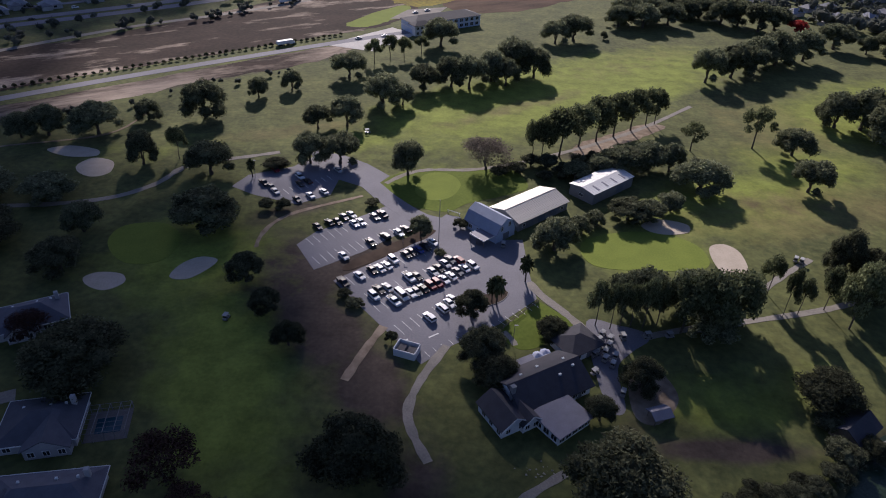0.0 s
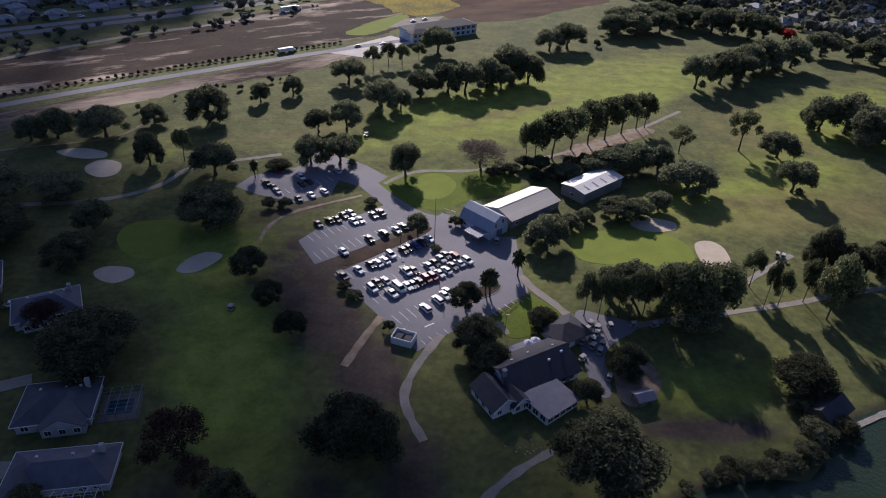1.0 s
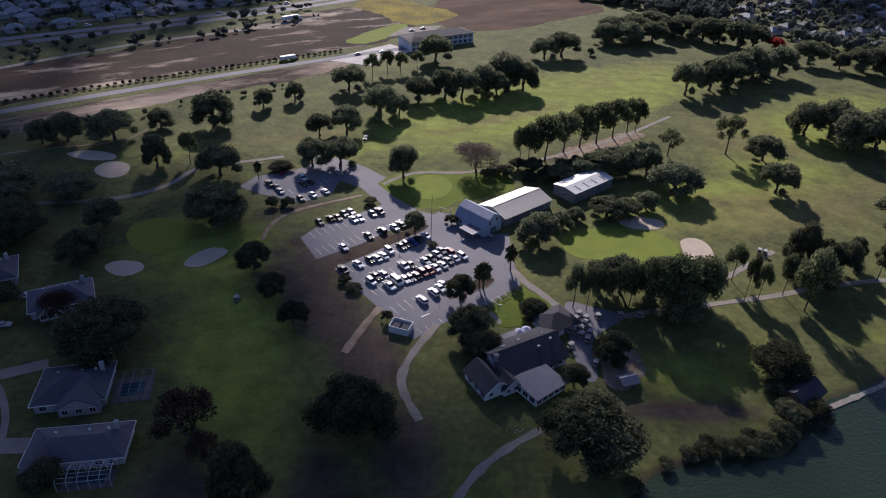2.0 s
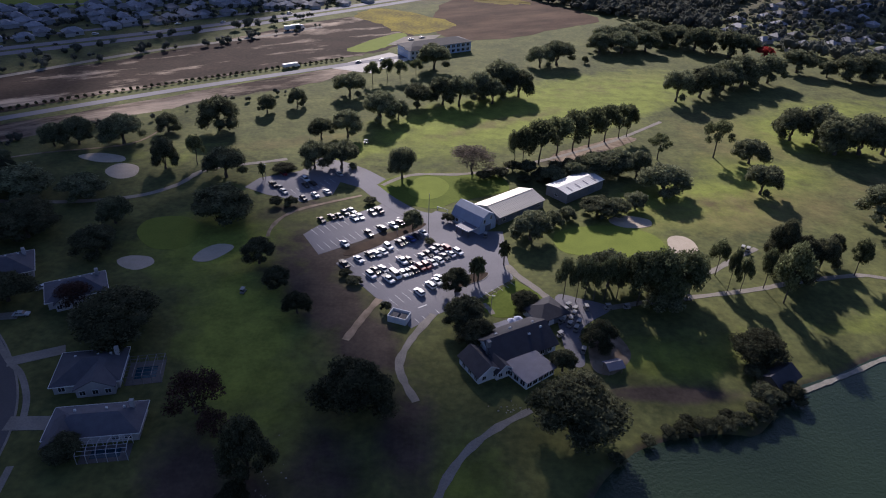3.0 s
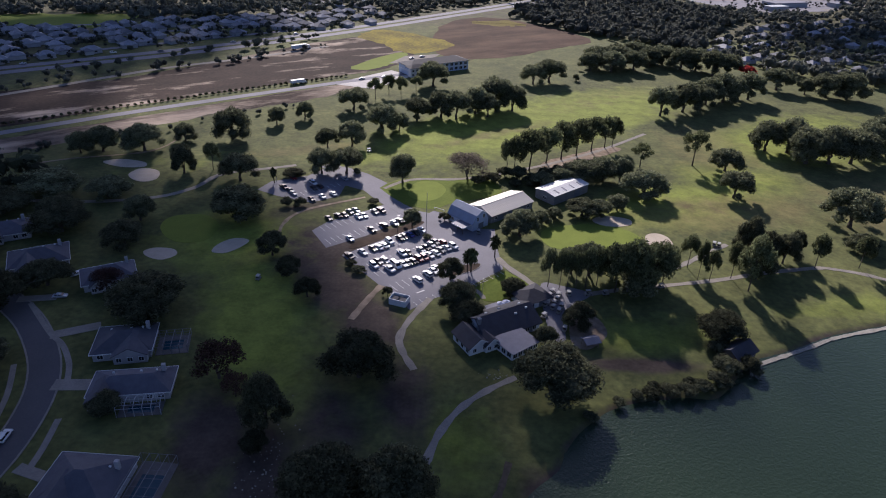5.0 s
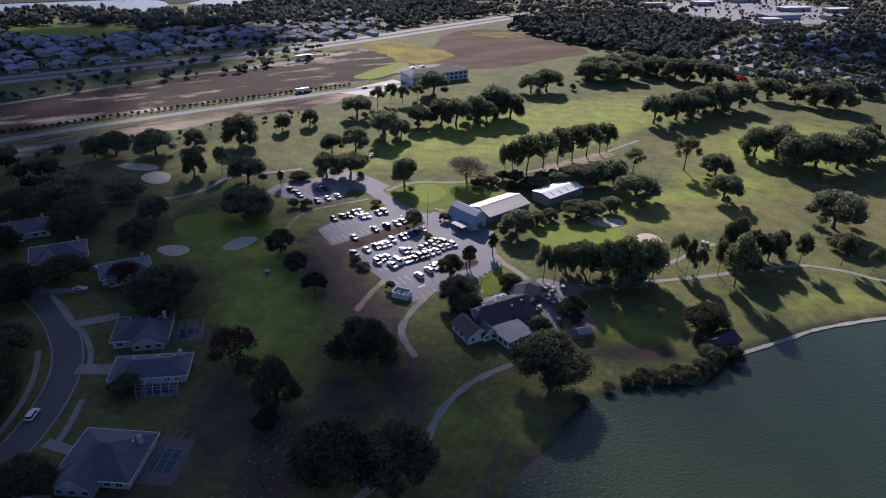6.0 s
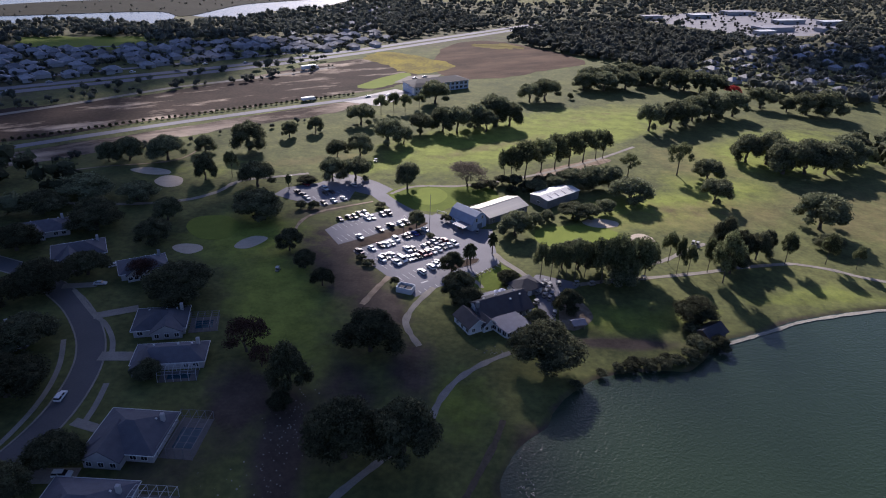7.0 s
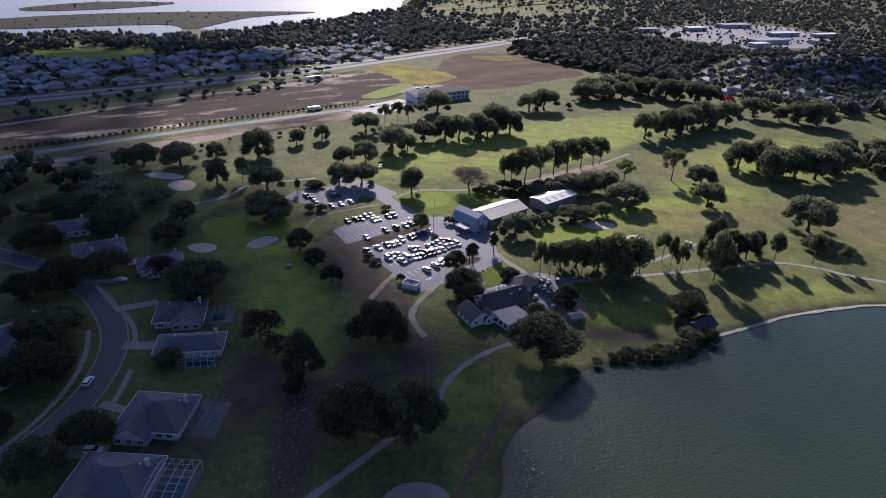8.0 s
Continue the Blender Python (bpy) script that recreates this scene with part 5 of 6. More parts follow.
SHAPES = {  # side outline of the body, then of the glasshouse, width, length half
    "sedan": ([(-2.3, 0.35), (-2.32, 0.75), (-1.6, 0.95), (0.9, 0.98), (2.1, 0.8), (2.33, 0.6), (2.3, 0.32)], [(-1.55, 0.93), (-0.95, 1.42), (0.35, 1.44), (1.15, 0.95)], 1.8),
    "suv": ([(-2.25, 0.42), (-2.3, 1.05), (-2.2, 1.12), (0.9, 1.1), (2.1, 0.98), (2.3, 0.75), (2.28, 0.4)], [(-2.2, 1.1), (-1.95, 1.72), (0.3, 1.76), (1.1, 1.08)], 1.9),
    "pickup": ([(-2.75, 0.5), (-2.78, 1.12), (-0.75, 1.12), (1.2, 1.15), (2.55, 1.02), (2.75, 0.75), (2.72, 0.45)], [(-0.8, 1.1), (-0.62, 1.8), (0.75, 1.82), (1.45, 1.12)], 1.95),
    "van": ([(-2.7, 0.4), (-2.75, 1.2), (-2.7, 1.3), (1.5, 1.25), (2.5, 1.0), (2.7, 0.75), (2.68, 0.4)], [(-2.68, 1.28), (-2.6, 2.1), (1.1, 2.12), (1.9, 1.22)], 2.0)}


def car_kind(shape, paint):
    body, cab, w = SHAPES[shape]
    names = {"sedan": "car", "suv": "car", "pickup": "pickup_truck", "van": "van"}
    kinds = {"sedan": "saloon car", "suv": "tall estate car", "pickup": "pickup truck", "van": "panel van"}
    root = tagged(new(names[shape]), f"{paint} {kinds[shape]} parked on the grey asphalt", "car")
    bm = prism(bmesh.new(), body, -w / 2, w / 2)
    bmesh.ops.bevel(bm, geom=list(bm.edges), offset=0.07, segments=1, affect="EDGES")
    part("body", bm, PAINTS[paint], root)
    bm = bmesh.new()
    lo, hi = w / 2 - 0.07, w / 2 - 0.27
    (x0, z0), (x1, z1), (x2, z2), (x3, z3) = cab
    for s in (-1, 1):
        for x, z, y in ((x0, z0, lo), (x1, z1 - 0.07, hi), (x2, z2 - 0.07, hi), (x3, z3, lo)):
            bm.verts.new((x, s * y, z))
    bmesh.ops.convex_hull(bm, input=bm.verts)
    part("window_band", bm, GLASS, root, "dark tinted windows")
    bm = bmesh.new()
    for s in (-1, 1):
        for x, z, y in ((x1 - 0.12, z1 - 0.1, hi + 0.04), (x1, z1, hi), (x2, z2, hi), (x2 + 0.14, z2 - 0.1, hi + 0.04)):
            bm.verts.new((x, s * y, z))
    bmesh.ops.convex_hull(bm, input=bm.verts)
    part("roof", bm, PAINTS[paint], root)
    for s in (-1, 1):
        bm = bmesh.new()
        tube(bm, (x1 + 0.5 * (x2 - x1), s * (hi + 0.01), z1 - 0.06), (x0 + 0.5 * (x3 - x0), s * (lo + 0.01), z0), 0.06, 0.07, 4)
        part("pillar", bm, PAINTS[paint], root)
    if shape == "pickup":
        part("load_bed", boxes((-2.65, -0.9, -0.8, 0.8, 1.10, 1.135)), PLASTIC, root, "black load bed liner")
    ax = body[-1][0] - 0.85
    for x in (-ax, ax):
        for s in (-1, 1):
            wheel = part("wheel", tube(bmesh.new(), (x, s * (w / 2 - 0.2), 0.33), (x, s * (w / 2 + 0.02), 0.33), 0.33, 0.33, 12), TYRE, root)
            part("rim", tube(bmesh.new(), (x, s * (w / 2 - 0.1), 0.33), (x, s * (w / 2 + 0.035), 0.33), 0.2, 0.19, 8), RIM, wheel)
    f, b = body[-2][0], body[0][0]
    for s in (-1, 1):
        part("headlight", boxes((f - 0.18, f + 0.015, s * (w / 2 - 0.35) - 0.17, s * (w / 2 - 0.35) + 0.17, 0.62, 0.76)), LAMP_CLEAR, root)
        part("tail_light", boxes((b - 0.025, b + 0.1, s * (w / 2 - 0.26) - 0.14, s * (w / 2 - 0.26) + 0.14, 0.68, 0.86)), LAMP_RED, root)
    return root


CAR_CODE = {"white": ("sedan", "white"), "black": ("sedan", "black"), "grey": ("sedan", "grey"), "silver": ("sedan", "silver"), "red": ("suv", "red"), "blue": ("sedan", "blue"), "suv": ("suv", "black"),
            "suvwhite": ("suv", "white"), "pickup": ("pickup", "black"), "pickupwhite": ("pickup", "white"), "van": ("van", "white"), "suvsilver": ("suv", "silver")}
car_made = {}
park_rng = random.Random(12)


def park(code, x, y, turn, group, z=0.05):
    turn += park_rng.uniform(-2.5, 2.5) + (180 if park_rng.random() < 0.3 else 0)
    m = pose(x, y, z, 0, 0, turn)
    if code not in car_made:
        car_made[code] = car_kind(*CAR_CODE[code])
        car_made[code].matrix_basis = m
        return tagged(car_made[code], group=group)
    return tagged(copy_thing(car_made[code], m), group=group)


ROW = 40.5
for rows, group in ((CARS_UPPER_NORTH, "cars in the upper car park"), (CARS_UPPER_SOUTH, "cars in the upper car park"), (CARS_NORTH_ROW, "cars in the main car park"), (CARS_MID_NORTH, "cars in the main car park"),
                    (CARS_MID_SOUTH, "cars in the main car park"), (CARS_SOUTH_ROW, "cars in the main car park"), (CARS_BACK_LOT, "cars in the overflow car park")):
    for x, y, code in rows:
        park(code, x, y, ROW - 90, group)
park("suvwhite", -97.7, 55.0, 92, "street cars", 0.06)
park("pickupwhite", -84.5, 99.5, 8, "street cars", 0.02)
park("white", -119.0, 130.0, 40, "street cars", 0.02)
park("silver", -117.5, 116.0, 10, "street cars", 0.10)
park("suvwhite", -82.0, 27.5, 5, "street cars", 0.10)
park("white", -10.0, 184.5, 40, "cars in the upper car park", 0.07)
for k in range(11):
    u = k * 31.0 + 14
    a, b = Vector(HIGHWAY[1]), Vector(HIGHWAY[5])
    p = a.lerp(b, u / (b - a).length) if u < (b - a).length else b
    park(("white", "silver", "black", "suvwhite", "grey")[k % 5], p.x - (10 if k % 2 else 0), p.y + (10 if k % 2 else 0), 46, "highway traffic", 0.1)
for x, y in ((-60, 404), (-45, 412), (-38, 402), (-30, 474), (-22, 482)):
    park("white" if x % 2 else "silver", x, y, 36, "cars by the far building", 0.1)


def lorry(x, y, turn, length, label, top=4.0):
    root = tagged(new("lorry"), label, "lorry")
    root.matrix_basis = pose(x, y, 0.08, 0, 0, turn)
    part("trailer", boxes((-length / 2, length / 2 - 3.4, -1.3, 1.3, 1.1, top), bevel=0.06), PAINTS["white"], root, "long white box trailer")
    cabm = prism(bmesh.new(), [(length / 2 - 3.2, 0.6), (length / 2, 0.6), (length / 2, 1.6), (length / 2 - 0.9, 1.9), (length / 2 - 1.2, min(3.2, top - 0.1)), (length / 2 - 3.2, min(3.5, top))], -1.2, 1.2)
    part("cab", cabm, PAINTS["white"], root)
    part("windscreen", boxes((length / 2 - 1.3, length / 2 - 0.95, -1.0, 1.0, 2.0, 2.9)), GLASS, root)
    for px in (-length / 2 + 1.2, -length / 2 + 2.4, length / 2 - 4.2, length / 2 - 1.0):
        for s in (-1, 1):
            part("wheel", tube(bmesh.new(), (px, s * 0.9, 0.52), (px, s * 1.28, 0.52), 0.52, 0.52, 10), TYRE, root)


lorry(-122.0, 489.0, 44, 17.0, "white articulated lorry with a long box trailer")
lorry(-100.5, 384.5, 40, 11.0, "low white delivery lorry on the sandy verge", 3.0)


# ---------------------------------------------------------------- golf carts
CREAM = material("cream_plastic", (0.30, 0.29, 0.27), (0.22, 0.21, 0.2), 2.0, 0.45)
CANOPY = material("cart_canopy", (0.42, 0.42, 0.42), (0.30, 0.30, 0.30), 2.0, 0.7)
cart_first = []


def golf_cart(x, y, turn, group):
    m = pose(x, y, 0.06, 0, 0, turn)
    if cart_first:
        return copy_thing(cart_first[0], m)
    root = tagged(new("golf_cart"), "white-roofed golf cart standing on the paving", "golf cart", group)
    root.matrix_basis = m
    bm = prism(bmesh.new(), [(-1.15, 0.35), (-1.2, 0.75), (-0.2, 0.8), (-0.1, 0.45), (0.55, 0.45), (0.7, 0.9), (1.15, 0.75), (1.2, 0.35)], -0.58, 0.58)
    part("body", bm, CREAM, root)
    part("roof", boxes((-1.0, 0.75, -0.62, 0.62, 1.82, 1.92), bevel=0.04), CANOPY, root, "pale canopy")
    part("seat", boxes((-0.55, -0.1, -0.55, 0.55, 0.8, 0.95), (-0.7, -0.55, -0.55, 0.55, 0.9, 1.35), bevel=0.03), PLASTIC, root)
    for px, top in ((-0.9, -0.9), (0.85, 0.65)):
        for s in (-1, 1):
            part("post", tube(bmesh.new(), (px, s * 0.55, 0.7), (top, s * 0.55, 1.85), 0.03, 0.03, 4), STEEL, root)
    for px in (-0.8, 0.85):
        for s in (-1, 1):
            part("wheel", tube(bmesh.new(), (px, s * 0.42, 0.23), (px, s * 0.62, 0.23), 0.23, 0.23, 10), TYRE, root)
    cart_first.append(root)
    return root


yard = random.Random(3)
for k in range(10):
    a, b = divmod(k, 4)
    golf_cart(41.5 + a * 2.0 + b * 1.1 + yard.uniform(-0.4, 0.4), 125.5 + b * 2.6 - a * 1.6 + yard.uniform(-0.4, 0.4), yard.uniform(20, 70), "golf carts in the yard")
for x, y, a in ((57, 134, 10), (63, 134.5, 15), (72, 137.5, 10), (78, 139.5, 20), (19.5, 176.0, 80), (114.0, 175.6, 60), (115.6, 174.8, 50), (-57.5, 133.0, 80), (-36.0, 262.0, 20), (46.0, 112.0, 70), (40.2, 118.8, 40), (50, 133, 100), (84, 141, 10)):
    golf_cart(x, y, a, "golf carts on the course").location.z = 0.0 if x < 0 else 0.05 if y < 120 or y > 175.9 else 0.09


# ---------------------------------------------------------------- car park details
def stall_lines(ax, ay, count, length, gap=2.64, skew=0.0):
    bm = bmesh.new()
    u, v = Vector((math.cos(radians(ROW)), math.sin(radians(ROW)), 0)), Vector((math.sin(radians(ROW + skew)), -math.cos(radians(ROW + skew)), 0))
    for k in range(count):
        a = Vector((ax, ay, 0.064)) + u * gap * k
        q = [a - u * 0.07, a + u * 0.07, a + u * 0.07 + v * length, a - u * 0.07 + v * length]
        bm.faces.new([bm.verts.new(p) for p in q])
    ob = tagged(part("parking_lines", bm, WHITE_PAINT, None), "worn white painted parking bay lines", "marking", kind="structure")
    return ob


stall_lines(-44.8, 175.2, 9, 4.8)
stall_lines(-40.5, 164.6, 13, 4.8)
stall_lines(-28.5, 155.0, 13, 4.8)
stall_lines(-22.0, 147.5, 14, 4.8)
stall_lines(-19.5, 143.0, 15, 4.8)
stall_lines(-12.0, 134.0, 9, 4.8)
stall_lines(14.6, 136.6, 7, 2.6)
stall_lines(-3.0, 123.8, 5, 2.2)
stall_lines(-62.0, 206.0, 9, 4.5)
for ax, ay in ((-9.0, 127.5), (-1.0, 130.5)):
    bm = boxes((-1.6, 1.6, -0.22, 0.22, 0.053, 0.066))
    bm.transform(pose(ax, ay, 0, 0, 0, 38))
    tagged(part("arrow_marking", bm, WHITE_PAINT, None), "worn white road marking on the asphalt", "marking", kind="structure")

KERB = material("concrete_kerb", (0.40, 0.39, 0.37), (0.30, 0.29, 0.28), 0.6, 0.9)


def kerbed_island(points, label):
    island = sheet("traffic_island", points, 0.17, DIRT, label, "island", depth=0.2)
    line = smooth_line(points, True)
    bm = bmesh.new()
    for a, b in zip(line, line[1:] + line[:1]):
        tube(bm, (a.x, a.y, 0.12), (b.x, b.y, 0.12), 0.11, 0.11, 5)
    part("kerb", bm, KERB, island)


kerbed_island([(11.5, 148.8), (19.5, 151.8), (18.5, 147.6), (13.0, 143.6), (9.0, 141.0), (7.5, 143.5)], "planted kerbed island in the car park")
sheet("verge", [(-27, 159), (-8, 176.5), (-3, 183), (-6.5, 184), (-13, 178), (-29, 162.5)], 0.075, DIRT, "trampled earth strip between the car parks", "verge", ragged=0.6)
sheet("lawn", [(17.5, 133.8), (27.5, 146.2), (30.5, 146.0), (38.5, 137.0), (33.0, 134.5), (27.0, 128.0), (21.0, 127.0)], 0.06, LUSH, "small clipped lawn in front of the clubhouse", "lawn")


def mast(x, y, h, label):
    root = tagged(new("mast"), label, "mast")
    root.matrix_basis = pose(x, y, 0)
    part("pole", tube(bmesh.new(), (0, 0, 0), (0, 0, h), 0.16, 0.08, 8), STEEL, root)
    part("base", boxes((-0.4, 0.4, -0.4, 0.4, 0, 0.35), bevel=0.05), CONCRETE, root)


mast(-1.4, 170.2, 19.5, "tall grey steel flagpole in the car park")
for x, y in ((-13.0, 174.5), (-72.4, 216.0), (20.0, 128.0)):
    root = tagged(new("lamp_post"), "slim grey lamp post", "lamp post")
    root.matrix_basis = pose(x, y, 0)
    part("pole", tube(bmesh.new(), (0, 0, 0), (0, 0, 7.0), 0.1, 0.06, 6), STEEL, root)
    part("head", boxes((-0.15, 0.9, -0.15, 0.15, 6.95, 7.1), bevel=0.03), STEEL, root)

# low timber rails and steps along the lawn's edge
rail = tagged(new("fence"), "low dark timber fence along the lawn", "fence")
for k in range(8):
    t = k / 7
    x, y = 17.8 + 10.6 * t, 134.6 + 12.6 * t
    part("post", boxes((x - 0.08, x + 0.08, y - 0.08, y + 0.08, 0, 1.1)), WOOD, rail)
for z in (0.5, 1.0):
    part("slat", tube(bmesh.new(), (17.8, 134.6, z), (28.4, 147.2, z), 0.07, 0.07, 4), WOOD, rail)

# parasol tables on the terrace
CANVAS = material("striped_canvas", (0.70, 0.70, 0.74), (0.34, 0.38, 0.55), 1.6, 0.8, 1.5)
sheet("terrace", [(24.5, 123.0), (29.5, 125.8), (31.5, 123.5), (26.5, 119.8)], 0.075, CONCRETE, "small pale terrace beside the clubhouse", "terrace")
for x, y in ((26.0, 122.6), (28.0, 123.8), (28.6, 121.9), (17.0, 117.8)):
    root = tagged(new("parasol_table"), "white and blue parasol over a round table", "parasol table")
    root.matrix_basis = pose(x, y, 0.07)
    part("pole", tube(bmesh.new(), (0, 0, 0), (0, 0, 2.5), 0.04, 0.04, 6), STEEL, root)
    bm = bmesh.new()
    bmesh.ops.create_cone(bm, segments=8, radius1=1.5, radius2=0.05, depth=0.7, cap_ends=False, matrix=Matrix.Translation((0, 0, 2.35)))
    part("canopy", bm, CANVAS, root)
    part("tabletop", tube(bmesh.new(), (0, 0, 0.7), (0, 0, 0.75), 0.6, 0.6, 12), TRIM, root)

# pale stone edging along the eastern shore
EDGE_STONE = material("shore_stones", (0.34, 0.32, 0.27), (0.18, 0.17, 0.145), 0.5, 0.95, 8, world_space=True)
strip("shore_edging", SHORE[13:] + [(240, 132)], 1.5, -0.22, EDGE_STONE, "pale stony strip along the lake shore", "shore", wobble=0.5, depth=0.8)

# white boom by the drive
gate = tagged(new("barrier"), "low white steel boom beside the drive", "barrier")
gate.matrix_basis = pose(3.0, 195.6, 0.05, 0, 0, -28)
part("boom", tube(bmesh.new(), (-2.6, 0, 0.95), (2.6, 0, 0.95), 0.09, 0.09, 6), TRIM, gate)
for x in (-2.3, 2.3):
    part("post", boxes((x - 0.1, x + 0.1, -0.1, 0.1, 0, 0.95)), TRIM, gate)


def rubble(name, areas, label, seed, size):
    """Small angular stones strewn over soft round areas, joined."""
    rng = np.random.default_rng(seed)
    ico = bmesh.new()
    bmesh.ops.create_icosphere(ico, subdivisions=1, radius=1)
    iv, jf = np.array([v.co[:] for v in ico.verts]), np.array([[v.index for v in f.verts] for f in ico.faces])
    ico.free()
    verts, tris, n = [], [], 0
    for cx, cy, a, b, count in areas:
        for k in range(count):
            q = rng.normal(size=2) * 0.45
            r = size * rng.uniform(0.4, 1.3)
            verts.append(iv * (1 + 0.3 * rng.normal(size=(len(iv), 1)).clip(-1, 1)) * r * [1, 1, 0.6] + [cx + q[0] * a, cy + q[1] * b, r * 0.25])
            tris.append(jf + n)
            n += len(iv)
    me = bpy.data.meshes.new(name)
    me.from_pydata(np.concatenate(verts).tolist(), [], np.concatenate(tris).tolist())
    me.materials.append(EDGE_STONE)
    return tagged(new(name, me), label, "stones", kind="stuff")


rubble("stones", [(-33, 46, 7, 22, 110), (-38, 20, 12, 12, 70), (23.5, 88, 5, 3, 24), (30, 30, 3, 10, 60)], "pale stones and litter on bare earth", 5, 0.2)


# ---------------------------------------------------------------- far houses, woods and shrubs
far_first = {}
FAR_ROOF = material("pale_weathered_shingles", (0.235, 0.24, 0.27), (0.15, 0.155, 0.18), 0.4, 0.7, 12, spread=0.4)


def far_house(x, y, turn, size, group):
    key = size
    m = pose(x, y, 0, 0, 0, turn)
    if key in far_first:
        return copy_thing(far_first[key], m)
    L, W = ((11, 8.5), (13, 8.5), (9.5, 8.5))[size]
    root = tagged(new("house"), "small far-off house with a grey hipped roof", "house", group)
    root.matrix_basis = m
    part("wall", boxes((-L / 2, L / 2, -W / 2, W / 2, 0, 2.8), (-L / 2, -L / 2 + 6, -W / 2 - 3, -W / 2, 0, 2.7)), STUCCO, root)
    part("roof", hip_roof(-L / 2, L / 2, -W / 2, W / 2, 2.9, 5.6), FAR_ROOF, root)
    part("wing_roof", hip_roof(-L / 2, -L / 2 + 6, -W / 2 - 3, 0, 2.86, 4.6), FAR_ROOF, root)
    part("window", boxes((1.0, 3.0, -W / 2 - 0.05, -W / 2 + 0.1, 1.0, 2.2)), PANE, root)
    far_first[key] = root
    return root


far_rng = random.Random(77)


def in_poly(x, y, poly):
    return bool(inside(np.array([x]), np.array([y]), poly)[0][0])


CLEARING = [(-425, 560), (-388, 588), (-312, 603), (-303, 570), (-334, 518), (-381, 524)]
SUBURB_WEST = [(-560, 430), (-335, 370), (-240, 462), (-130, 565), (-60, 640), (-90, 700), (-160, 640), (-270, 585), (-420, 520)]
SUBURB_LAKE = [(-185, 640), (-105, 690), (-75, 800), (-90, 960), (-185, 870)]
SUBURB_EAST = [(215, 520), (300, 470), (420, 460), (640, 560), (720, 760), (560, 800), (400, 740), (300, 660), (250, 600)]
for poly, turn, group, step in ((SUBURB_WEST, 45, "houses beyond the highway", 17), (SUBURB_EAST, 30, "houses beyond the eastern trees", 26), (SUBURB_LAKE, 60, "houses near the far lake", 24)):
    c, s = math.cos(radians(turn)), math.sin(radians(turn))
    for i in range(-30, 60):
        for j in range(-30, 60):
            u, v = i * step * 0.9, j * step * 1.25 + (6 if i % 2 else 0)
            x, y = u * c - v * s + far_rng.uniform(-3, 3), u * s + v * c + 300 + far_rng.uniform(-3, 3)
            if in_poly(x, y, poly) and not in_poly(x, y, CLEARING) and far_rng.random() < 0.85:
                far_house(x, y, turn + far_rng.choice((0, 90, 180, 270)) + far_rng.uniform(-5, 5), far_rng.randrange(3), group)


def woodland(name, spots_xy, low, high, label, mat=LEAF_HAZED, seed=1, rough=40):
    """Many small rough crowns joined into one: each a lumpy ball broken up by leaf tufts."""
    rng = np.random.default_rng(seed)
    ico = bmesh.new()
    bmesh.ops.create_icosphere(ico, subdivisions=1, radius=1)
    iv, jf = np.array([v.co[:] for v in ico.verts]), np.array([[v.index for v in f.verts] for f in ico.faces])
    ico.free()
    verts, tris, count = [], [], 0
    for x, y in spots_xy:
        h = rng.uniform(low, high)
        for k in range(2):
            r = h * rng.uniform(0.26, 0.40)
            c = np.array([x + rng.normal() * h * 0.22, y + rng.normal() * h * 0.22, max(h * rng.uniform(0.40, 0.72), r * 0.5)])
            verts.append(iv * (1 + 0.35 * rng.normal(size=(len(iv), 1)).clip(-1, 1)) * r * [1, 1, 0.9] + c)
            tris.append(jf + count)
            count += len(iv)
            d = rng.normal(size=(rough // 2, 3))
            d /= np.linalg.norm(d, axis=1)[:, None]
            q = c + d * r * rng.uniform(0.85, 1.25, (len(d), 1))
            a, b = rng.normal(size=(len(d), 3)) * h * 0.07, rng.normal(size=(len(d), 3)) * h * 0.07
            verts.append(np.stack([q - a, q + b, q + a], 1).reshape(-1, 3))
            tris.append(np.arange(3 * len(d)).reshape(-1, 3) + count)
            count += 3 * len(d)
    me = bpy.data.meshes.new(name)
    me.from_pydata(np.concatenate(verts).tolist(), [], np.concatenate(tris).tolist())
    me.materials.append(mat)
    return tagged(new(name, me), label, "trees", kind="stuff")


PASTURE = [(-71, 1080), (-18, 1289), (218, 1381), (309, 1245), (169, 1078), (-12, 1037)]
PASTURE_GRASS = material("pale_pasture", (0.19, 0.185, 0.085), (0.12, 0.12, 0.06), 0.02, 0.95, 9, world_space=True, gloss=0.05)


def scatter(poly, count, rng, clear=()):
    xs, ys = [p[0] for p in poly], [p[1] for p in poly]
    x, y = rng.uniform(min(xs), max(xs), count * 4), rng.uniform(min(ys), max(ys), count * 4)
    hit, _ = inside(x, y, poly)
    for other in clear:
        hit &= ~inside(x, y, other)[0]
    return list(zip(x[hit][:count], y[hit][:count]))


wood_rng = np.random.default_rng(4)
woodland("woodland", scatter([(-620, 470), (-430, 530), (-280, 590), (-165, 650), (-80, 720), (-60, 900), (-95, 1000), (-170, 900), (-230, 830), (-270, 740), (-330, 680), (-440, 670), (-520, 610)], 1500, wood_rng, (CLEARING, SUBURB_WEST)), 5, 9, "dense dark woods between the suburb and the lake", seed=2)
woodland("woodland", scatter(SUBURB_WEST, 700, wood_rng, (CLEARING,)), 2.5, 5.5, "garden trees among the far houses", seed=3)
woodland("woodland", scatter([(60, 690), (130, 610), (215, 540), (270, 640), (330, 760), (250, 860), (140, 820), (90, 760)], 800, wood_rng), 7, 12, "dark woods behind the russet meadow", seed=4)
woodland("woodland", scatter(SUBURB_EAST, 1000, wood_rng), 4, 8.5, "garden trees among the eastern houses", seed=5)
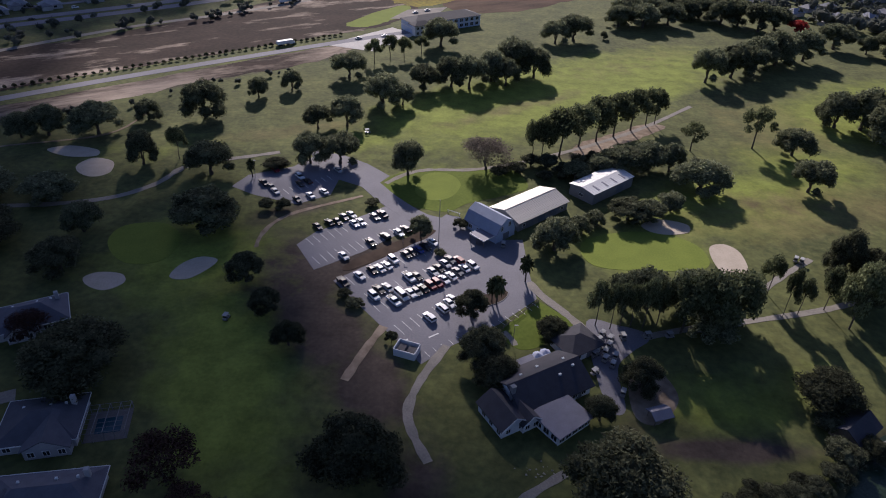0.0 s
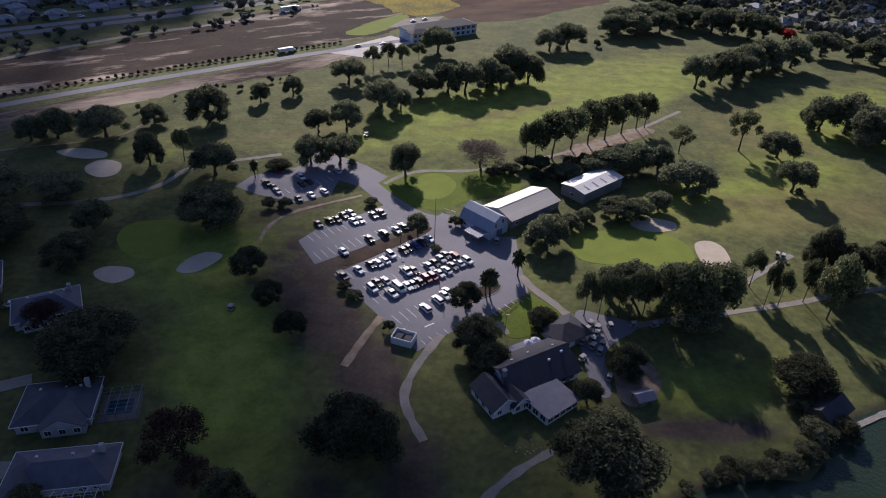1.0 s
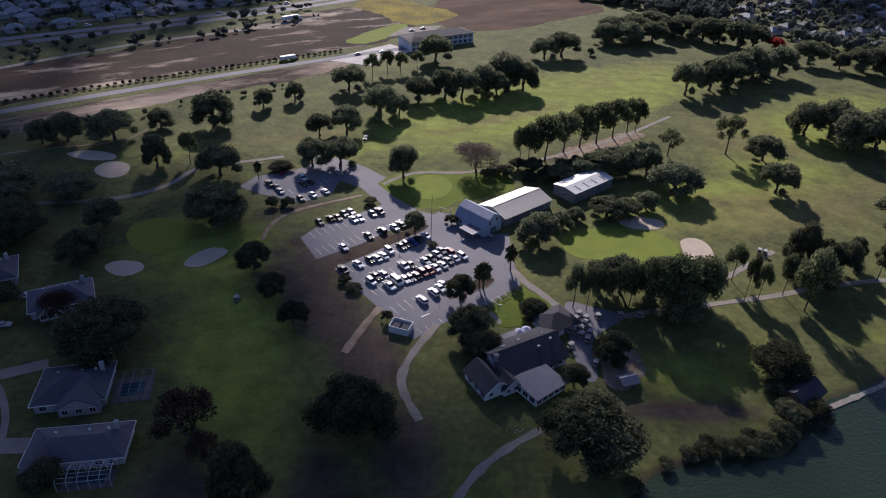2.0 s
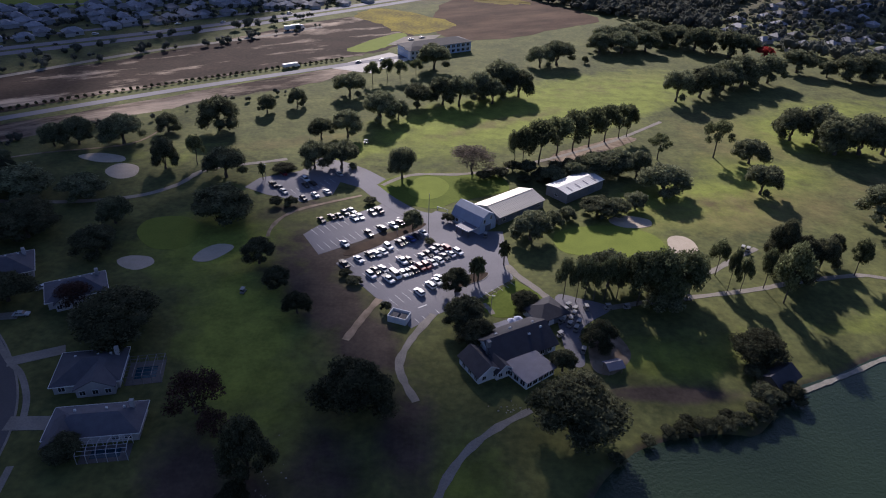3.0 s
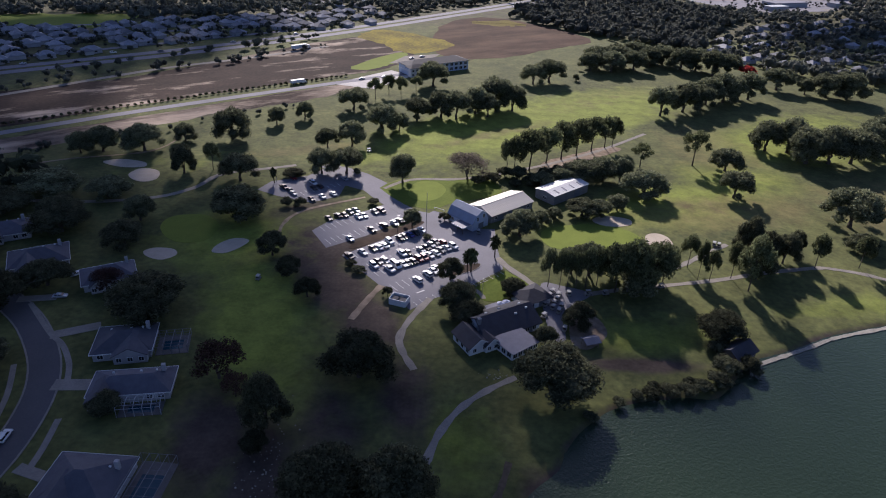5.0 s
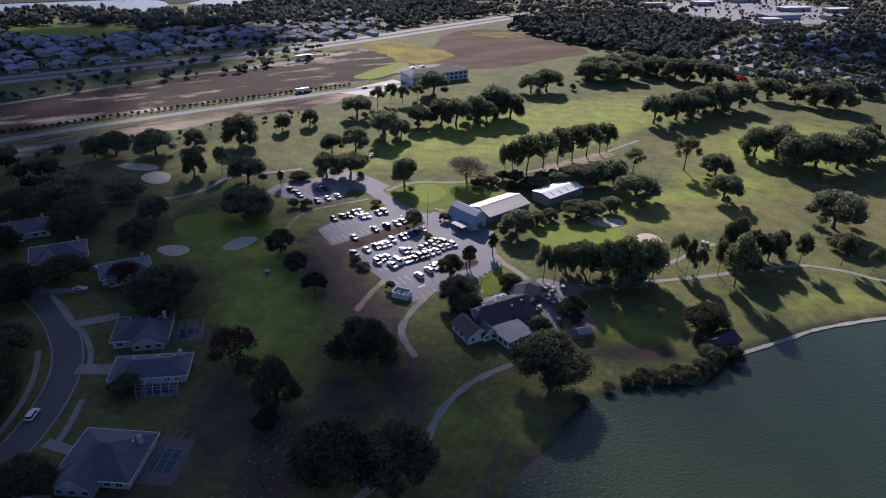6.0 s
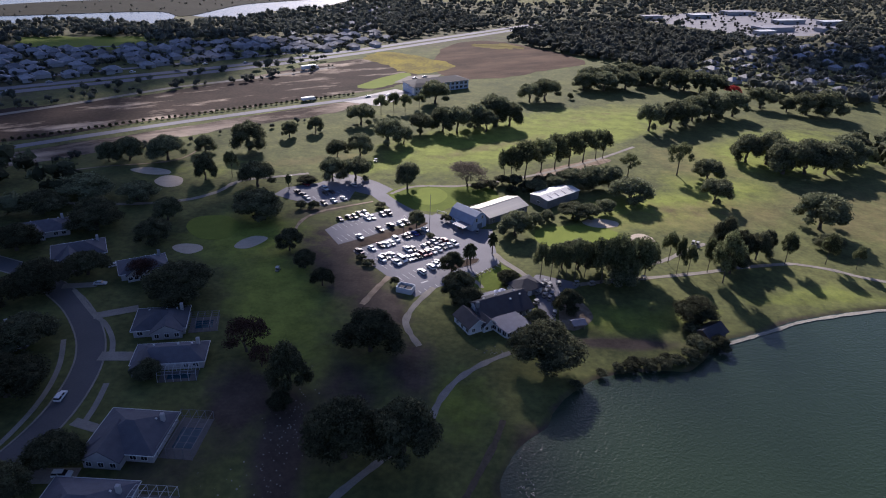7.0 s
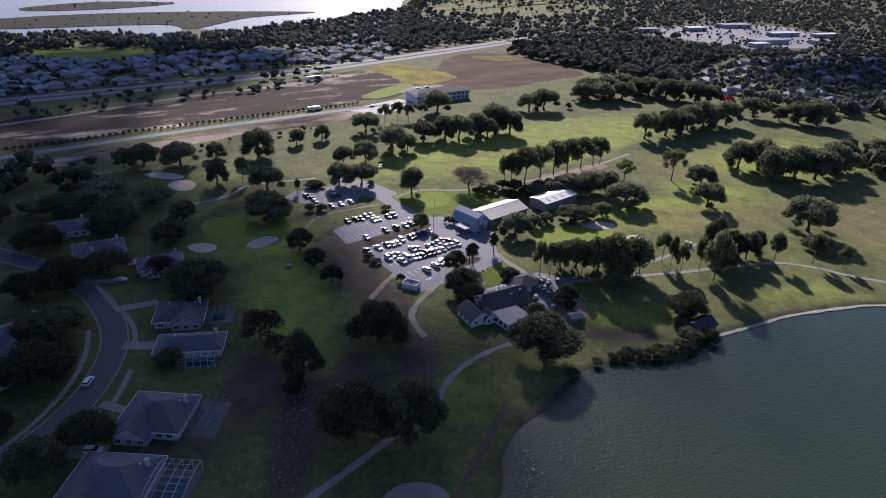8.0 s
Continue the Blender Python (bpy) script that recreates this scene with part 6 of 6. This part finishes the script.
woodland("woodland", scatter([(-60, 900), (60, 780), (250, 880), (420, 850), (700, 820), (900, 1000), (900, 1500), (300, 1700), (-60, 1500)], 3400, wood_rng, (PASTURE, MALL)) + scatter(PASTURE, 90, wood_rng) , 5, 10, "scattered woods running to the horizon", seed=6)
woodland("woodland", scatter([(220, 500), (330, 440), (480, 430), (620, 520), (620, 560), (420, 480), (300, 490)], 160, wood_rng), 8, 14, "tree belt behind the eastern holes", seed=7)
woodland("woodland", scatter(ISLAND_LONG, 60, wood_rng) + scatter(ISLAND_SMALL, 20, wood_rng), 1.5, 3, "low marsh scrub on the islands", seed=8)
woodland("woodland", scatter([(-350, 260), (-240, 360), (-150, 440), (-100, 500), (-106, 508), (-160, 452), (-250, 372), (-356, 268)], 130, wood_rng), 3, 7, "scrub along the service road", seed=9)
woodland("woodland", scatter([(-300, 340), (-180, 460), (-90, 560), (-96, 566), (-186, 466), (-306, 346)], 100, wood_rng), 4, 8, "tree line along the highway", seed=10)
woodland("woodland", scatter([(-330, 120), (-180, 150), (-165, 190), (-180, 230), (-260, 225), (-340, 190)], 75, wood_rng), 8, 13, "dark trees at the western edge of the course", mat=LEAF_OAK, seed=11)
woodland("woodland", scatter([(0, 2000), (900, 1600), (1500, 1500), (2500, 3200), (-600, 3200)], 500, wood_rng), 10, 18, "horizon woods with haze in their leaf colour", seed=12)
woodland("woodland", scatter([(250, 250), (330, 240), (360, 330), (280, 360), (250, 310)], 60, wood_rng), 9, 14, "oaks at the eastern edge of the course", mat=LEAF_OAK, seed=13)

woodland("woodland", scatter([(-238, 212), (-150, 285), (-80, 345), (-76, 340), (-148, 276), (-232, 204)], 130, wood_rng), 2, 4.5, "dark scrub in the ditch below the verge", seed=14)
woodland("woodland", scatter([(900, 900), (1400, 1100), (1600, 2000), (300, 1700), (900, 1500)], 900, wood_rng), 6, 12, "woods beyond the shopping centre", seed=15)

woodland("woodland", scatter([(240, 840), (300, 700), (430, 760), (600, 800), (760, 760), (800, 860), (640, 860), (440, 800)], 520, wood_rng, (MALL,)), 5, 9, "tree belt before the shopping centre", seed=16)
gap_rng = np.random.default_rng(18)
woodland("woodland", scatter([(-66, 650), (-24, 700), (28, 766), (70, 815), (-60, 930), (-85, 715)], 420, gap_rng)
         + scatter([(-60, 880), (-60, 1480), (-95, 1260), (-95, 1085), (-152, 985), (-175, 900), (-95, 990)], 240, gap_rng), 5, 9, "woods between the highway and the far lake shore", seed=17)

# roadside shrubs in a row
for k in range(64):
    t = k / 63
    x, y = -262 + 190 * t, 251 + 158 * t + 3 * math.sin(t * 3)
    plant("shrub", x, y, far_rng.uniform(1.8, 2.8), far_rng.uniform(2.2, 3.2), "roadside shrubs")
for x, y, h, w in ((232, 462, 10, 16), (250, 300, 14, 18), (262, 330, 13, 17)):
    plant("red" if x == 232 else "oak", x, y, h, w, "eastern edge trees")

# shopping centre
woodland("woodland", scatter(MALL, 260, np.random.default_rng(31)), 2.5, 5, "small trees between the far parking bays", seed=31)
sheet("pavement", MALL, 0.06, ASPHALT, "pale paved car park of a far shopping centre", "car park", rounded=False)
for k, (x, y, a, b) in enumerate(((500, 975, 56, 14), (440, 885, 60, 22), (370, 990, 36, 14), (285, 945, 36, 12), (570, 985, 50, 14), (455, 1060, 60, 20), (410, 840, 30, 12), (520, 900, 30, 14))):
    root = tagged(new("warehouse"), "flat white-roofed commercial building far off", "building", "far commercial buildings")
    root.matrix_basis = pose(x, y, 0, 0, 0, 25)
    part("wall", boxes((-a / 2, a / 2, -b / 2, b / 2, 0, 5)), STUCCO, root)
    part("roof", boxes((-a / 2 - 0.3, a / 2 + 0.3, -b / 2 - 0.3, b / 2 + 0.3, 5, 5.5)), WHITE_ROOF if k % 2 == 0 else LILAC_ROOF, root)
sheet("meadow", CLEARING, 0.06, GREEN, "green clearing behind the far suburb", "meadow", ragged=6)
sheet("meadow", PASTURE, 0.06, PASTURE_GRASS, "pale open pasture near the horizon", "meadow", ragged=20)
for way in (((-440, 470), (-330, 545), (-250, 560)), ((-400, 430), (-300, 500), (-180, 585)), ((-345, 395), (-255, 470), (-120, 590))):
    strip("road", list(way), 6.0, 0.08, ASPHALT, "pale street in the far suburb", "road")
strip("road", [(480, 860), (525, 885), (575, 925), (620, 925), (720, 880)], 12.0, 0.09, CONCRETE, "pale curved road beyond the shopping centre", "road")


# ---------------------------------------------------------------- clouds
CLOUD = material("cloud_white", (0.80, 0.80, 0.80), (0.74, 0.74, 0.74), 0.01, 1.0)


def cloud(cx, cy, radius, seed, count, height=1500.0, stretch=(1.0, 1.0), turn=0.0):
    """A flat-bottomed cumulus of many billows, out of view, there for its shadow."""
    rng = np.random.default_rng(seed)
    ico = bmesh.new()
    bmesh.ops.create_icosphere(ico, subdivisions=2, radius=1)
    iv, jf = np.array([v.co[:] for v in ico.verts]), np.array([[v.index for v in f.verts] for f in ico.faces])
    ico.free()
    verts, tris, c, s = [], [], math.cos(radians(turn)), math.sin(radians(turn))
    for k in range(count):
        q = math.sqrt(rng.uniform(0, 1))
        a = rng.uniform(0, 2 * math.pi)
        u, v = q * math.cos(a) * radius * stretch[0], q * math.sin(a) * radius * stretch[1]
        r = radius * (0.24 - 0.17 * q) * rng.uniform(0.7, 1.2)
        place = np.array([cx + u * c - v * s, cy + u * s + v * c, height + r * 0.3 * rng.uniform(0, 1)])
        verts.append(iv * r * [1, 1, 0.45] * (1 + 0.15 * rng.normal(size=(len(iv), 1))) + place)
        tris.append(jf + len(iv) * k)
    me = bpy.data.meshes.new("cloud")
    me.from_pydata(np.concatenate(verts).tolist(), [], np.concatenate(tris).tolist())
    me.materials.append(CLOUD)
    me.shade_smooth()
    return tagged(new("cloud", me), "broad white cumulus cloud out of view, shading the ground", "cloud")


DRIFT = SUN_WAY * (1500.0 / SUN_WAY.z)
cloud(-182 + DRIFT.x, 81 + DRIFT.y, 160, 1, 340, stretch=(1.0, 1.06), turn=-22)
cloud(-33 + DRIFT.x, 42 + DRIFT.y, 78, 2, 260, stretch=(0.98, 1.0), turn=6)
# unseen clouds added only to darken the suburbs, lakeside lawn and west field
cloud(-382 + DRIFT.x, 414 + DRIFT.y, 195, 3, 240, stretch=(1.45, 0.75), turn=45)
cloud(500 + DRIFT.x, 660 + DRIFT.y, 150, 4, 160, stretch=(1.3, 0.7), turn=25)
cloud(64 + DRIFT.x, 98 + DRIFT.y, 62, 5, 24, stretch=(1.35, 0.6), turn=8)
cloud(-232 + DRIFT.x, 262 + DRIFT.y, 95, 6, 34, stretch=(1.25, 0.72), turn=42)
